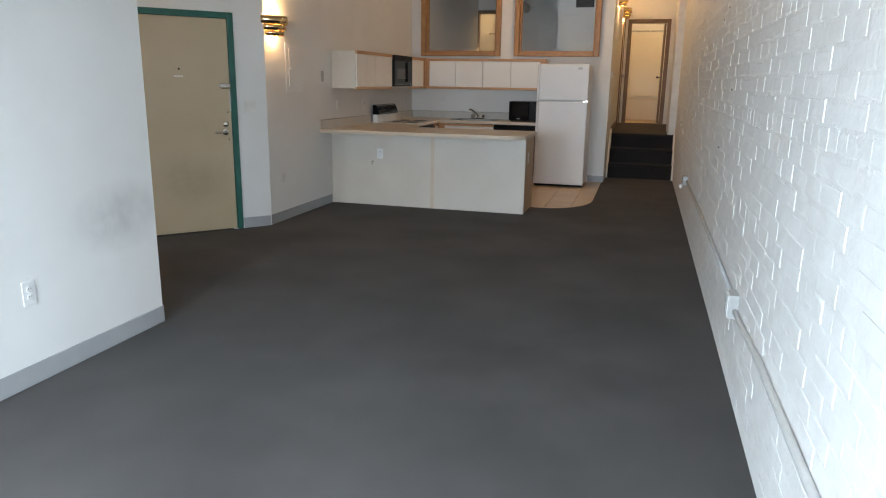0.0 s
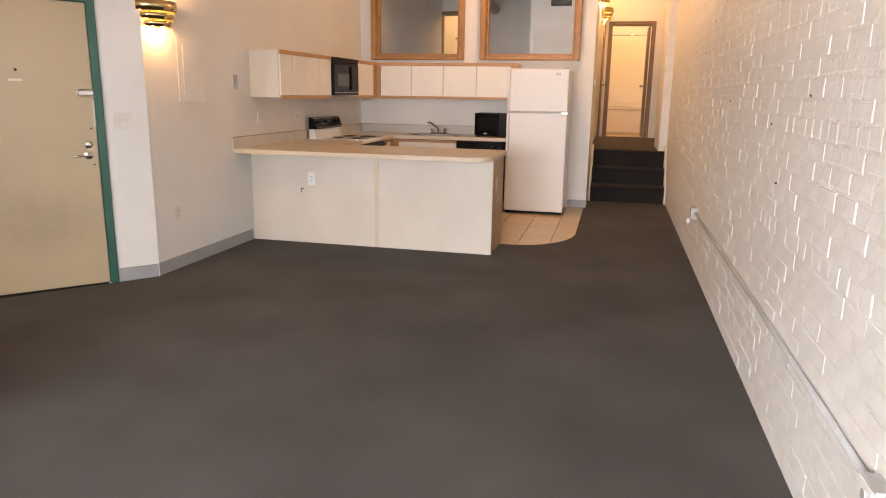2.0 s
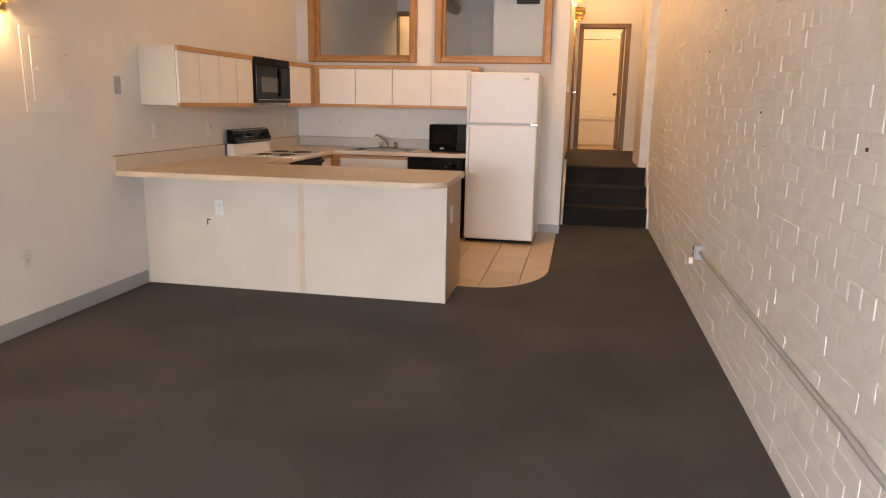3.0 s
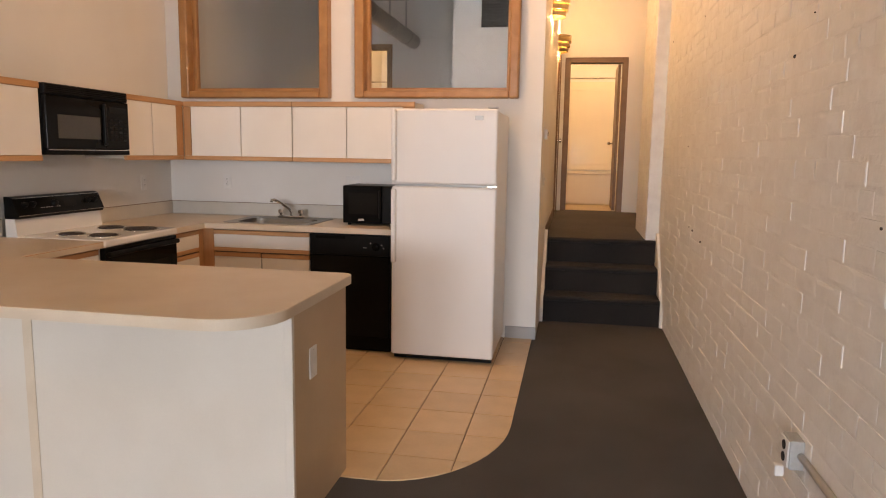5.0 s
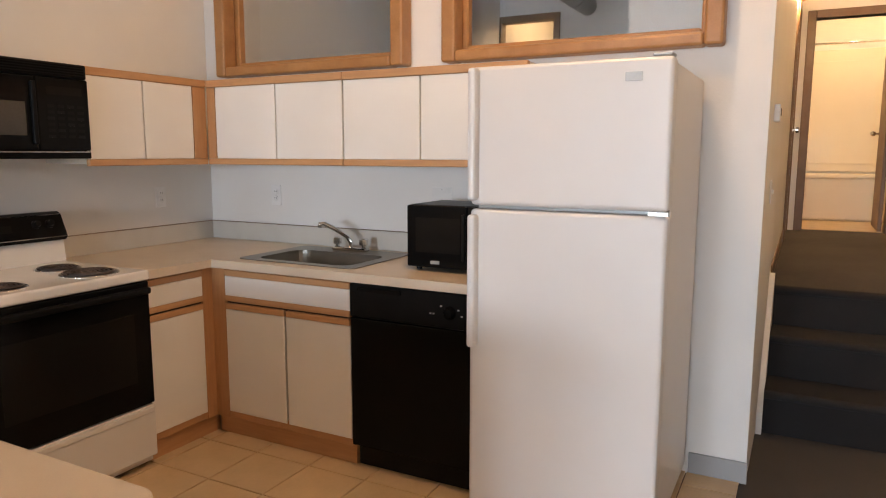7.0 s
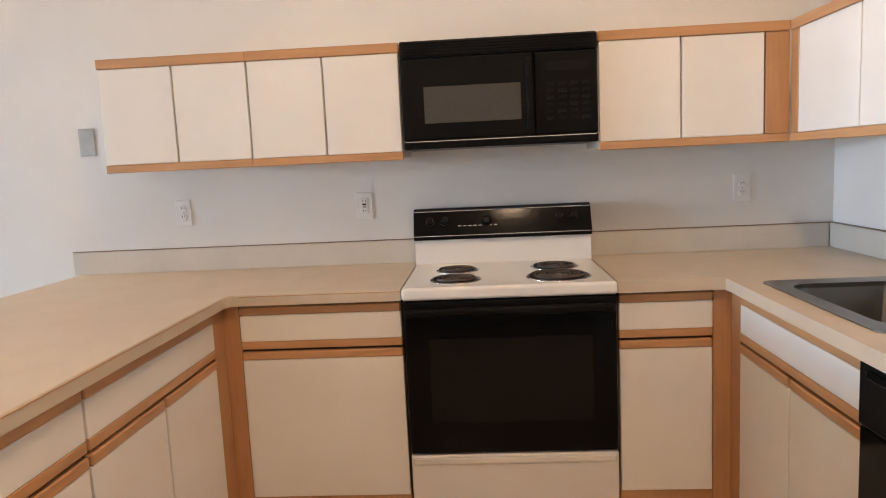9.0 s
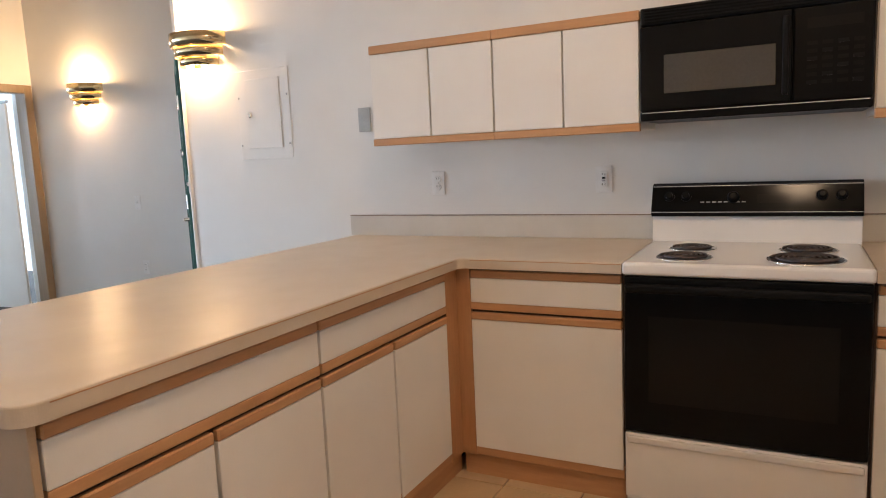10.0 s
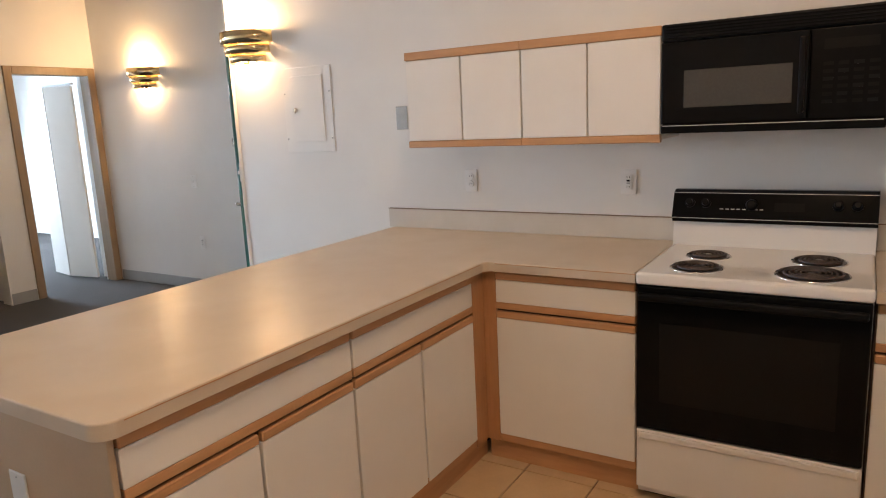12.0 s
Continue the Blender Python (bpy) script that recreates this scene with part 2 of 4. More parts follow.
# tiled kitchen floor: straight sides, and one rounded corner towards the carpet
corner = [(-1.11 + 0.565 * math.cos(a), 8.95 - 0.75 * math.sin(a)) for a in [radians(90 - 7.5 * k) for k in range(13)]]
tile_outline = [(XL, 8.20)] + corner + [(-0.545, YS), (XL, YS)]

bm = B()
outline = [(-6.4, -1.8), (XB, -1.8), (XB, YT), (XH, YT), (XH, YS), (-0.545, YS)] + corner[::-1] + [(XL, 8.20), (XL, 6.15), (-4.8, 4.72), (-6.4, 4.72)]
prism(bm, outline, -0.06, 0.0)
structure("floor", bm, CARPET, "dark grey brown worn low-pile carpet over the living room", "carpet")
bm = B()
prism(bm, tile_outline, -0.06, -0.004)
floor_tiles = structure("kitchen_floor", bm, GROUT, "brown grout bed under the beige kitchen tiles", "tile floor")

bm = B()
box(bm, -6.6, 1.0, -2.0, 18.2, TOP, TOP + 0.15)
structure("ceiling", bm, CEIL, "plain grey beige ceiling, out of view, darkened to cut bounced light", "ceiling")

# brick wall: mortar core; the bricks follow at the end of the file
bm = B()
box(bm, XB, XB + 0.25, -2.0, 13.1, -0.1, TOP)
box(bm, XB - 0.115, XB + 0.25, YT + 0.60, 13.1, HALL - 0.1, TOP, 0.012, 2)
brick_wall = structure("wall_east", bm, MORTAR, "brick wall under many coats of white paint", "brick wall")
bm = B()
box(bm, 0.62, 0.85, 13.1, 18.2, -0.1, TOP)
structure("wall_hall_east", bm, WALL, "plain white wall past the brick pier", "wall")

bm = B()
box(bm, XL - 0.15, XL, 6.15, YS + 0.15, -0.1, TOP)
structure("wall_west", bm, WALL, "white painted wall behind the range", "wall")

# diagonal wall with the entry door
diag = Matrix.Translation((XL, 6.15, 0)) @ Matrix.Rotation(radians(-131.8), 4, "Z")
bm = wall_with_holes("y", -0.16, 0.0, -0.02, 1.74, -0.1, TOP, [(0.33, 1.29, -0.1, 2.07)])
tagged(part("wall_entry", bm, WALL, m=diag), "white diagonal wall around the entry door", "wall", kind="structure")

bm = B()
box(bm, -4.87, -4.72, 2.88, 5.0, -0.1, TOP)
structure("wall_recess", bm, WALL, "white wall with a brass sconce beside the entry", "wall")

# wall with the side room's door and the closet
bm = wall_with_holes("y", 2.88, 3.03, -4.72, -2.93, -0.1, TOP, [(-4.64, -3.91, -0.1, 2.08), (-3.60, -2.96, -0.1, 2.08)])
structure("wall_side_room", bm, WALL, "white wall with a bedroom doorway and a closet opening", "wall")
bm = B()
box(bm, -2.93, -2.775, -2.0, 3.33, -0.1, TOP)
structure("wall_living", bm, SCUFFED, "white living room wall with an outlet", "wall")
bm = B()
box(bm, -3.66, -2.93, 2.15, 2.25, -0.1, TOP)
structure("wall_closet", bm, WALL, "back wall of the shallow closet", "wall")
bm = B()
box(bm, -3.76, -3.66, 1.4, 2.88, -0.1, TOP)
structure("wall_closet_side", bm, WALL, "partition between closet and side room", "wall")
bm = B()
box(bm, -6.5, -6.35, -2.0, 3.6, -0.1, TOP)
box(bm, -6.35, -4.87, 2.88, 3.03, -0.1, TOP)
structure("wall_side_room_west", bm, WALL, "far wall of the bright side room", "wall")

# front wall with tall windows behind the walker
holes = [(-2.75, -1.42, 0.15, 2.9), (-1.08, 0.36, 0.15, 2.9), (-4.85, -3.55, 0.6, 2.6)]
structure("wall_front", wall_with_holes("y", -2.0, -1.8, -6.5, 0.8, -0.1, TOP, holes), WALL, "front wall with tall daylight windows", "wall")
for k, (a, b, z0, z1) in enumerate(holes):
    w = tagged(new(f"window_{k + 3}"), "tall white-framed daylight window", "window", kind="structure")
    bm = B()
    for x0, x1, s0, s1 in ((a, a + 0.06, z0, z1), (b - 0.06, b, z0, z1), (a + 0.06, b - 0.06, z0, z0 + 0.06), (a + 0.06, b - 0.06, z1 - 0.06, z1), (a + 0.06, b - 0.06, (z0 + z1) / 2 - 0.03, (z0 + z1) / 2 + 0.03)):
        box(bm, x0, x1, -1.96, -1.88, s0, s1, 0.006)
    part("window_frame", bm, WTRIM, w)
    bm = B()
    box(bm, a - 0.04, b + 0.04, -1.8, -1.72, z0 - 0.04, z0, 0.006)
    part("window_sill", bm, WTRIM, w)

# kitchen wall with two interior windows
WIN = [(-3.465, -2.195, 1.872), (-1.98, -0.70, 1.872)]
holes = [(a + 0.05, b - 0.05, z + 0.05, 3.2) for a, b, z in WIN]
structure("wall_kitchen", wall_with_holes("y", YS, YS + 0.13, XL - 0.15, XH, -0.1, TOP, holes), WALL, "white kitchen wall below and around interior windows", "wall")
for k, (a, b, z) in enumerate(WIN):
    w = tagged(new(f"window_{k + 1}"), "interior window in a deep honey oak frame", "window", kind="structure")
    f0, f1 = 10.665, YS + 0.10
    for nm, x0, x1, s0, s1 in (("window_frame", a, a + 0.075, z, 3.25), ("window_frame", b - 0.075, b, z, 3.25), ("window_sill", a + 0.075, b - 0.075, z, z + 0.055), ("window_frame", a + 0.075, b - 0.075, 3.19, 3.25)):
        part(nm, box(B(), x0, x1, f0, YS - 0.002, s0, s1, 0.012, 2), WINOAK, w)
    for nm, x0, x1, s0, s1 in (("stop", a + 0.052, a + 0.10, z + 0.052, 3.18), ("stop", b - 0.10, b - 0.052, z + 0.052, 3.18), ("stop", a + 0.10, b - 0.10, z + 0.052, z + 0.085)):
        part(nm, box(B(), x0, x1, YS + 0.002, YS + 0.05, s0, s1, 0.006), WINOAK, w)
    g = part("pane", box(B(), a + 0.06, b - 0.06, YS + 0.055, YS + 0.061, z + 0.06, 3.185), GLASS, w)
    g.visible_shadow = False

# hall, raised by three steps; bedroom beside it
bm = B()
box(bm, XH, 0.72, YT + 0.57, 18.0, HALL - 0.2, HALL)
structure("hall_floor", bm, CARPET, "brown carpet of the raised hall", "carpet")
bm = B()
box(bm, XL, XH - 0.14, YS + 0.14, 15.3, HALL - 0.2, HALL)
structure("bedroom_floor", bm, CARPET, "dark carpet of the raised room behind the glass", "carpet")
bm = B()
box(bm, XH - 0.14, XH, YS + 0.13, 15.30, -0.1, TOP)
structure("wall_hall_west", bm, WALL, "white hall wall with sconces and a thermostat", "wall")
FY = 15.30
bm = wall_with_holes("y", FY, FY + 0.13, XL - 0.15, 0.72, 0.3, TOP, [(-0.375, 0.325, 0.3, 2.71), (-3.62, -2.98, 0.3, 2.93)])
structure("wall_bath", bm, WALL, "wall with the bathroom doors at the hall's end", "wall")
bm = B()
box(bm, XL - 0.15, XL, YS + 0.15, 18.2, 0.3, TOP)
box(bm, XL, 0.72, 17.3, 17.45, 0.3, TOP)
box(bm, -1.9, -1.8, FY + 0.13, 17.3, 0.3, TOP)
structure("wall_bath_back", bm, WALL, "back walls of the bathrooms", "wall")
bm = B()
box(bm, -3.79, -0.46, FY + 0.13, 17.3, HALL - 0.2, HALL + 0.004)
box(bm, -0.46, 0.72, FY + 0.13, 17.3, HALL, HALL + 0.006)
structure("bath_floor", bm, TILE, "pale tiled bathroom floor", "floor")


def door_trim(name, x0, x1, z0, z1, y, label, mat):
    """Casing round an opening in a wall that faces -y or +y; y: (front, back) of the casing."""
    t = tagged(new(name), label, "door frame", kind="structure")
    w = 0.075
    for nm, a, b, s0, s1 in (("jamb", x0 - w, x0, z0, z1 + w), ("jamb", x1, x1 + w, z0, z1 + w), ("head", x0, x1, z1, z1 + w)):
        part(nm, box(B(), a, b, y[0], y[1], s0, s1, 0.005), mat, t)
    return t


door_trim("door_2", -0.373, 0.323, HALL, 2.71, (FY - 0.018, FY + 0.12), "brown painted casing of the lit bathroom doorway", BROWN)
door_trim("door_3", -3.615, -2.985, HALL, 2.925, (FY - 0.018, FY + 0.12), "brown painted casing of the far doorway", BROWN)
door_trim("door_4", -4.635, -3.915, 0.0, 2.075, (2.90, 3.048), "tan wooden casing of the side room doorway", CASING)
# open bathroom door leaf, swung inwards
d = thing("bathroom_door", pose(0.31, FY + 0.135, HALL + 0.01), "brown bathroom door standing open into the lit bathroom", "door")
part("leaf", box(B(), -0.035, 0.0, 0.0, 0.70, 0, 2.02, 0.003), BROWN, d)
k = part("handle", cyl(B(), (-0.035, 0.64, 0.95), (-0.07, 0.64, 0.95), 0.012), CHROME, d, "chrome knob")
bmk = B()
bmesh.ops.create_uvsphere(bmk, u_segments=14, v_segments=8, radius=0.027, matrix=Matrix.Translation((-0.09, 0.64, 0.95)))
part("knob", bmk, CHROME, k, smooth=True)

# room behind the glass: closet corner, return grille, round duct
bm = B()
box(bm, -1.62, XH - 0.142, 13.0, FY - 0.002, HALL, TOP - 0.002)
structure("wall_bedroom_closet", bm, WALL, "white closet corner in the room behind the glass", "wall")
vg = thing("air_grille", pose(-1.15, 12.998, 2.80, 0, 0, 180), "dark return air grille high on the closet wall", "vent")
part("frame", box(B(), -0.16, 0.16, 0.0, 0.014, 0.0, 0.46, 0.004), BLACKM, vg)
for k in range(14):
    part("slat", box(B(), -0.14, 0.14, 0.014, 0.022, 0.022 + 0.03 * k, 0.040 + 0.03 * k, 0.002), SLOT, vg)
du = thing("round_duct", pose(-2.60, 0, 3.03), "galvanised round duct under the bedroom ceiling", "duct")
part("pipe", cyl(B(), (0, YS + 0.14, 0), (0, FY, 0), 0.10, n=32), STEEL, du, smooth=True)
for k in range(5):
    y = 11.4 + 0.85 * k
    part("seam", cyl(B(), (0, y - 0.012, 0), (0, y + 0.012, 0), 0.105, n=32), STEEL, du)
    part("hanger", box(B(), -0.012, 0.012, y + 0.05, y + 0.054, 0.09, TOP - 3.032), GREYM, du)
# closed door in the hall's side wall
sd_ = tagged(new("door_5"), "brown casing round a pale closed door in the hall", "door frame", kind="structure")
for nm, y0, y1, z0, z1 in (("jamb", 14.36, 14.43, HALL, HALL + 2.10), ("jamb", 15.17, 15.24, HALL, HALL + 2.10), ("head", 14.43, 15.17, HALL + 2.03, HALL + 2.10)):
    part(nm, box(B(), XH + 0.001, XH + 0.022, y0, y1, z0, z1, 0.004), BROWN, sd_)
hd = thing("hall_door", pose(XH + 0.001, 14.435, HALL + 0.01), "pale painted door, closed, in the hall wall", "door")
part("leaf", box(B(), 0.0, 0.008, 0.0, 0.73, 0, 2.015, 0.002), WTRIM, hd)
part("knob", lathe(B(), (0, 0, 0), [(0.012, 0), (0.012, 0.03), (0.026, 0.038), (0.026, 0.058), (0.01, 0.066)], 14), CHROME, hd, m=Matrix.Translation((0.008, 0.07, 0.95)) @ Matrix.Rotation(radians(90), 4, "Y"))

# steps
st = tagged(new("stairs"), "three steps in dark carpet between white skirt boards", "stairs", kind="structure")
RISE = HALL / 3
for k in range(3):
    y0 = YT + 0.28 * k
    bm = B()
    box(bm, XH + 0.03, XB - 0.025, y0, YT + 0.60 if k == 2 else y0 + 0.32, RISE * k, RISE * (k + 1), 0.0)
    es = [e for e in bm.edges if all(abs(v.co.z - RISE * (k + 1)) < 1e-4 and abs(v.co.y - y0) < 1e-4 for v in e.verts)]
    bmesh.ops.bevel(bm, geom=es, offset=0.03, segments=4, affect="EDGES", profile=0.5)
    riser = part("step", bm, STEPC, st)
    part("nosing", tube(B(), [(XH + 0.032, y0 + 0.006, RISE * (k + 1) - 0.021), (XB - 0.027, y0 + 0.006, RISE * (k + 1) - 0.021)], 0.024, 12), STEPC, riser, smooth=True)
for x0, x1 in ((XH + 0.002, XH + 0.03), (XB - 0.025, XB - 0.0015)):
    bm = B()
    vs = [(YT - 0.035, 0.0), (YT + 0.03, 0.0), (YT + 0.59, 0.55), (YT + 0.59, HALL + 0.07), (YT + 0.52, HALL + 0.07), (YT - 0.035, 0.12)]
    a = [bm.verts.new((x0, y, z)) for y, z in vs]
    b = [bm.verts.new((x1, y, z)) for y, z in vs]
    bm.faces.new(a), bm.faces.new(b[::-1])
    for i in range(len(vs)):
        bm.faces.new((a[i], b[i], b[(i + 1) % len(vs)], a[(i + 1) % len(vs)]))
    bmesh.ops.recalc_face_normals(bm, faces=bm.faces)
    part("skirt_board", bm, WTRIM, st, "white painted skirt board")

# vinyl wall base
def wall_base(name, x0, y0, x1, y1, h=0.105, z=0.0):
    p, q = Vector((x0, y0, z)), Vector((x1, y1, z))
    m = Matrix.Translation(p) @ Matrix.Rotation(math.atan2(y1 - y0, x1 - x0), 4, "Z")
    bm = box(B(), 0, (q - p).length, 0.0, 0.007, 0.0, h, 0.003)
    return tagged(part(name, bm, BASE, m=m), "grey vinyl base along the wall", "baseboard", kind="structure")


wall_base("baseboard", XL + 0.001, 7.66, XL + 0.001, 6.15)
e = diag @ Vector((0.27, 0, 0))
g = diag @ Vector((1.345, 0, 0))
h = diag @ Vector((1.70, 0, 0))
for (ax, ay), (bx_, by_) in ((((XL), 6.15), (e.x, e.y)), ((g.x, g.y), (h.x, h.y))):
    m = Matrix.Translation((ax, ay, 0)) @ Matrix.Rotation(math.atan2(by_ - ay, bx_ - ax), 4, "Z")
    L = math.hypot(bx_ - ax, by_ - ay)
    tagged(part("baseboard", box(B(), 0, L, 0.001, 0.008, 0, 0.105, 0.003), BASE, m=m), "grey vinyl base along the diagonal wall", "baseboard", kind="structure")
wall_base("baseboard", -4.719, 4.8, -4.719, 3.05)
wall_base("baseboard", -2.774, 3.33, -2.774, -1.8)
tagged(part("baseboard", box(B(), -3.835, -3.605, 3.031, 3.038, 0, 0.105, 0.003), BASE), "grey vinyl base on the narrow pier", "baseboard", kind="structure")
tagged(part("baseboard", box(B(), -2.935, -2.77, 3.331, 3.338, 0, 0.105, 0.003), BASE), "grey vinyl base on the wall end", "baseboard", kind="structure")
tagged(part("baseboard", box(B(), -0.76, XH + 0.005, YS - 0.008, YS - 0.001, 0, 0.10, 0.003), BASE), "grey vinyl base beside the refrigerator", "baseboard", kind="structure")
tagged(part("baseboard", box(B(), XH + 0.001, XH + 0.008, YT + 0.68, 14.355, HALL, HALL + 0.1, 0.003), BROWN), "brown base along the hall", "baseboard", kind="structure")

# ---- fixtures on the walls ----
def plate(name, m, w, h, label, category, mat=WHITEP, kind="outlet", group=""):
    """A wall plate in the local xz plane, its face towards +y."""
    t = thing(name, m, label, category, group)
    part("plate", box(B(), -w / 2, w / 2, 0.0, 0.006, -h / 2, h / 2, 0.003, 2), mat, t)
    if kind == "outlet":
        for s in (-1, 1):
            r = part("receptacle", lathe(B(), (0, 0, 0), [(0.0165, 0.0), (0.0165, 0.003), (0.015, 0.004)], 20), mat, t, m=Matrix.Translation((0, 0.006, s * 0.0195)) @ Matrix.Rotation(radians(-90), 4, "X"))
            for q in (-0.006, 0.006):
                part("slot", box(B(), q - 0.0012, q + 0.0012, -0.008, 0.001, 0.0035, 0.0046), SLOT, r)
    elif kind == "gfci":
        r = part("receptacle", box(B(), -0.017, 0.017, 0.006, 0.010, -0.034, 0.034, 0.002), mat, t)
        for z in (-0.022, 0.022):
            for q in (-0.006, 0.006):
                part("slot", box(B(), q - 0.0013, q + 0.0013, 0.0098, 0.0106, z - 0.004, z + 0.004), SLOT, r)
        for z in (-0.006, 0.006):
            part("button", box(B(), -0.008, 0.008, 0.010, 0.012, z - 0.004, z + 0.004, 0.001), BLACKM if z > 0 else GREYM, r)
    elif kind == "switch":
        n = 2 if w > 0.1 else 1
        for k in range(n):
            x = (k - (n - 1) / 2) * 0.046
            part("toggle", box(B(), x - 0.005, x + 0.005, 0.006, 0.016, -0.010, 0.012, 0.002), mat, t)
    for z in ((-h / 2 + 0.012, h / 2 - 0.012) if kind in ("switch", "blank") else (0.0,) if kind == "outlet" else ()):
        part("screw", lathe(B(), (0, 0, 0), [(0.0028, 0), (0.002, 0.0012)], 8), GREYM, t, m=Matrix.Translation((0, 0.006, z)) @ Matrix.Rotation(radians(-90), 4, "X"))
    return t


FACE_E = -90   # turns a +y face towards +x
plate("wall_outlet", pose(XL, 6.47, 0.455, 0, 0, FACE_E), 0.07, 0.115, "ivory outlet low on the white wall", "outlet", IVORY)
plate("wall_outlet", pose(XL, 7.88, 1.18, 0, 0, FACE_E), 0.072, 0.118, "white outlet above the counter backsplash", "outlet")
plate("wall_outlet", pose(XL, 8.715, 1.178, 0, 0, FACE_E), 0.075, 0.12, "white safety outlet with black buttons by the range", "outlet", kind="gfci")
plate("wall_outlet", pose(XL, 10.375, 1.185, 0, 0, FACE_E), 0.072, 0.118, "white outlet in the kitchen corner", "outlet")
plate("wall_outlet", pose(-3.12, YS, 1.19, 0, 0, 180), 0.072, 0.118, "white outlet above the sink counter", "outlet")
plate("wall_outlet", pose(-2.02, YS, 1.225, 0, 0, 180), 0.115, 0.075, "white outlet behind the small microwave", "outlet", kind="blank")
plate("wall_outlet", pose(-2.775, 2.39, 0.46, 0, 0, FACE_E), 0.075, 0.12, "white duplex outlet on the living room wall", "outlet")
plate("intercom_plate", pose(XL, 7.46, 1.52, 0, 0, FACE_E), 0.075, 0.125, "tarnished metal cover plate near the cabinets", "wall plate", GREYM, kind="blank")
plate("wall_outlet", pose(-3.005, 7.682, 0.628, 0, 0, 180), 0.075, 0.12, "white duplex outlet on the peninsula panel", "outlet")
plate("wall_outlet", pose(-1.245, 7.88, 0.633, 0, 0, FACE_E), 0.072, 0.125, "white blank plate on the peninsula end", "outlet", kind="blank")
plate("light_switch", diag @ pose(0.155, 0.0, 1.21, 0, 0, 0), 0.118, 0.118, "double light switch beside the entry door", "switch", IVORY, kind="switch")
plate("light_switch", pose(-4.72, 4.33, 1.035, 0, 0, FACE_E), 0.075, 0.12, "round-edged white wall plate in the recess", "switch", kind="switch")
plate("wall_outlet", pose(-4.72, 4.36, 0.46, 0, 0, FACE_E), 0.072, 0.118, "white outlet low in the recess", "outlet")
plate("light_switch", pose(XH, 11.33, 1.25, 0, 0, FACE_E), 0.07, 0.115, "switch on the hall wall above the steps", "switch", kind="switch")
th = thing("thermostat", pose(XH, 11.22, 1.62, 0, 0, FACE_E), "white thermostat with a dark display in the hall", "thermostat")
part("body", box(B(), -0.055, 0.055, 0.0, 0.028, -0.04, 0.04, 0.006, 2), WHITEP, th)
part("display", box(B(), -0.03, 0.02, 0.028, 0.030, -0.012, 0.022, 0.001), SLOT, th)

# breaker panel, painted over
bp = thing("breaker_panel", pose(XL, 6.785, 1.595, 0, 0, FACE_E), "breaker panel painted white like its wall", "electrical panel")
part("trim_plate", box(B(), -0.19, 0.19, 0.0, 0.005, -0.25, 0.25, 0.002, 2), WALL, bp)
dd = part("door", box(B(), -0.125, 0.125, 0.005, 0.010, -0.19, 0.20, 0.003, 2), WALL, bp)
part("latch", box(B(), 0.088, 0.104, 0.010, 0.018, -0.014, 0.014, 0.003), CHROME, dd, "small metal latch")
for x, z in ((-0.175, 0.10), (0.175, 0.10), (-0.175, -0.17), (0.175, -0.17)):
    part("screw", lathe(B(), (0, 0, 0), [(0.006, 0), (0.004, 0.003)], 10), GREYM, bp, m=Matrix.Translation((x, 0.008, z)) @ Matrix.Rotation(radians(-90), 4, "X"))


def band(bm, r, half, z0, z1, thick=0.004, n=20, depth=0.75):
    """A bent strip, bulging towards +y from a wall at y = 0."""
    ins, outs = [], []
    for k in range(n + 1):
        a = -1 + 2 * k / n
        x, y = half * a, r * (1 - abs(a) ** 2.6) ** depth
        ins.append((x * (1 - thick / half), max(0.0, y - thick)))
        outs.append((x, y))
    rings = [[bm.verts.new((x, y, z)) for x, y in pts] for pts in (outs, ins) for z in (z0, z1)]
    o0, o1, i0, i1 = rings
    for k in range(n):
        bm.faces.new((o0[k], o0[k + 1], o1[k + 1], o1[k]))
        bm.faces.new((i0[k + 1], i0[k], i1[k], i1[k + 1]))
        bm.faces.new((o1[k], o1[k + 1], i1[k + 1], i1[k]))
        bm.faces.new((o0[k + 1], o0[k], i0[k], i0[k + 1]))
    return bm


def sconce(m, label, watts):
    """Three brass bands of falling width round an open bulb."""
    t = thing("wall_sconce", m, label, "wall lamp", "brass sconces")
    part("back_plate", box(B(), -0.055, 0.055, 0.0, 0.012, -0.085, 0.085, 0.004), BRASS, t)
    for nm, r, h, z0, z1 in (("upper_band", 0.155, 0.20, 0.030, 0.105), ("middle_band", 0.14, 0.172, -0.028, 0.034), ("lower_band", 0.12, 0.135, -0.082, -0.024)):
        part(nm, band(B(), r, h, z0, z1), BRASS, t, smooth=True)
    part("strap", box(B(), -0.012, 0.012, 0.012, 0.118, -0.02, -0.012, 0.002), BRASS, t)
    part("socket", cyl(B(), (0, 0.055, -0.05), (0, 0.055, -0.005), 0.018), BRASS, t)
    bm = B()
    lathe(bm, (0, 0.055, -0.005), [(0.012, 0.0), (0.024, 0.03), (0.029, 0.05), (0.022, 0.075), (0.006, 0.085)], 18)
    part("bulb", bm, BULB, t, "lit warm bulb", smooth=True)
    w = m @ Matrix.Translation((0, 0.06, 0.115))
    lamp("sconce_light", "POINT", Matrix.Translation(w.translation), watts, WARM, 0.035)
    w = m @ Matrix.Translation((0, 0.055, -0.075))
    lamp("sconce_light", "POINT", Matrix.Translation(w.translation), watts * 0.35, WARM, 0.03)
    return t


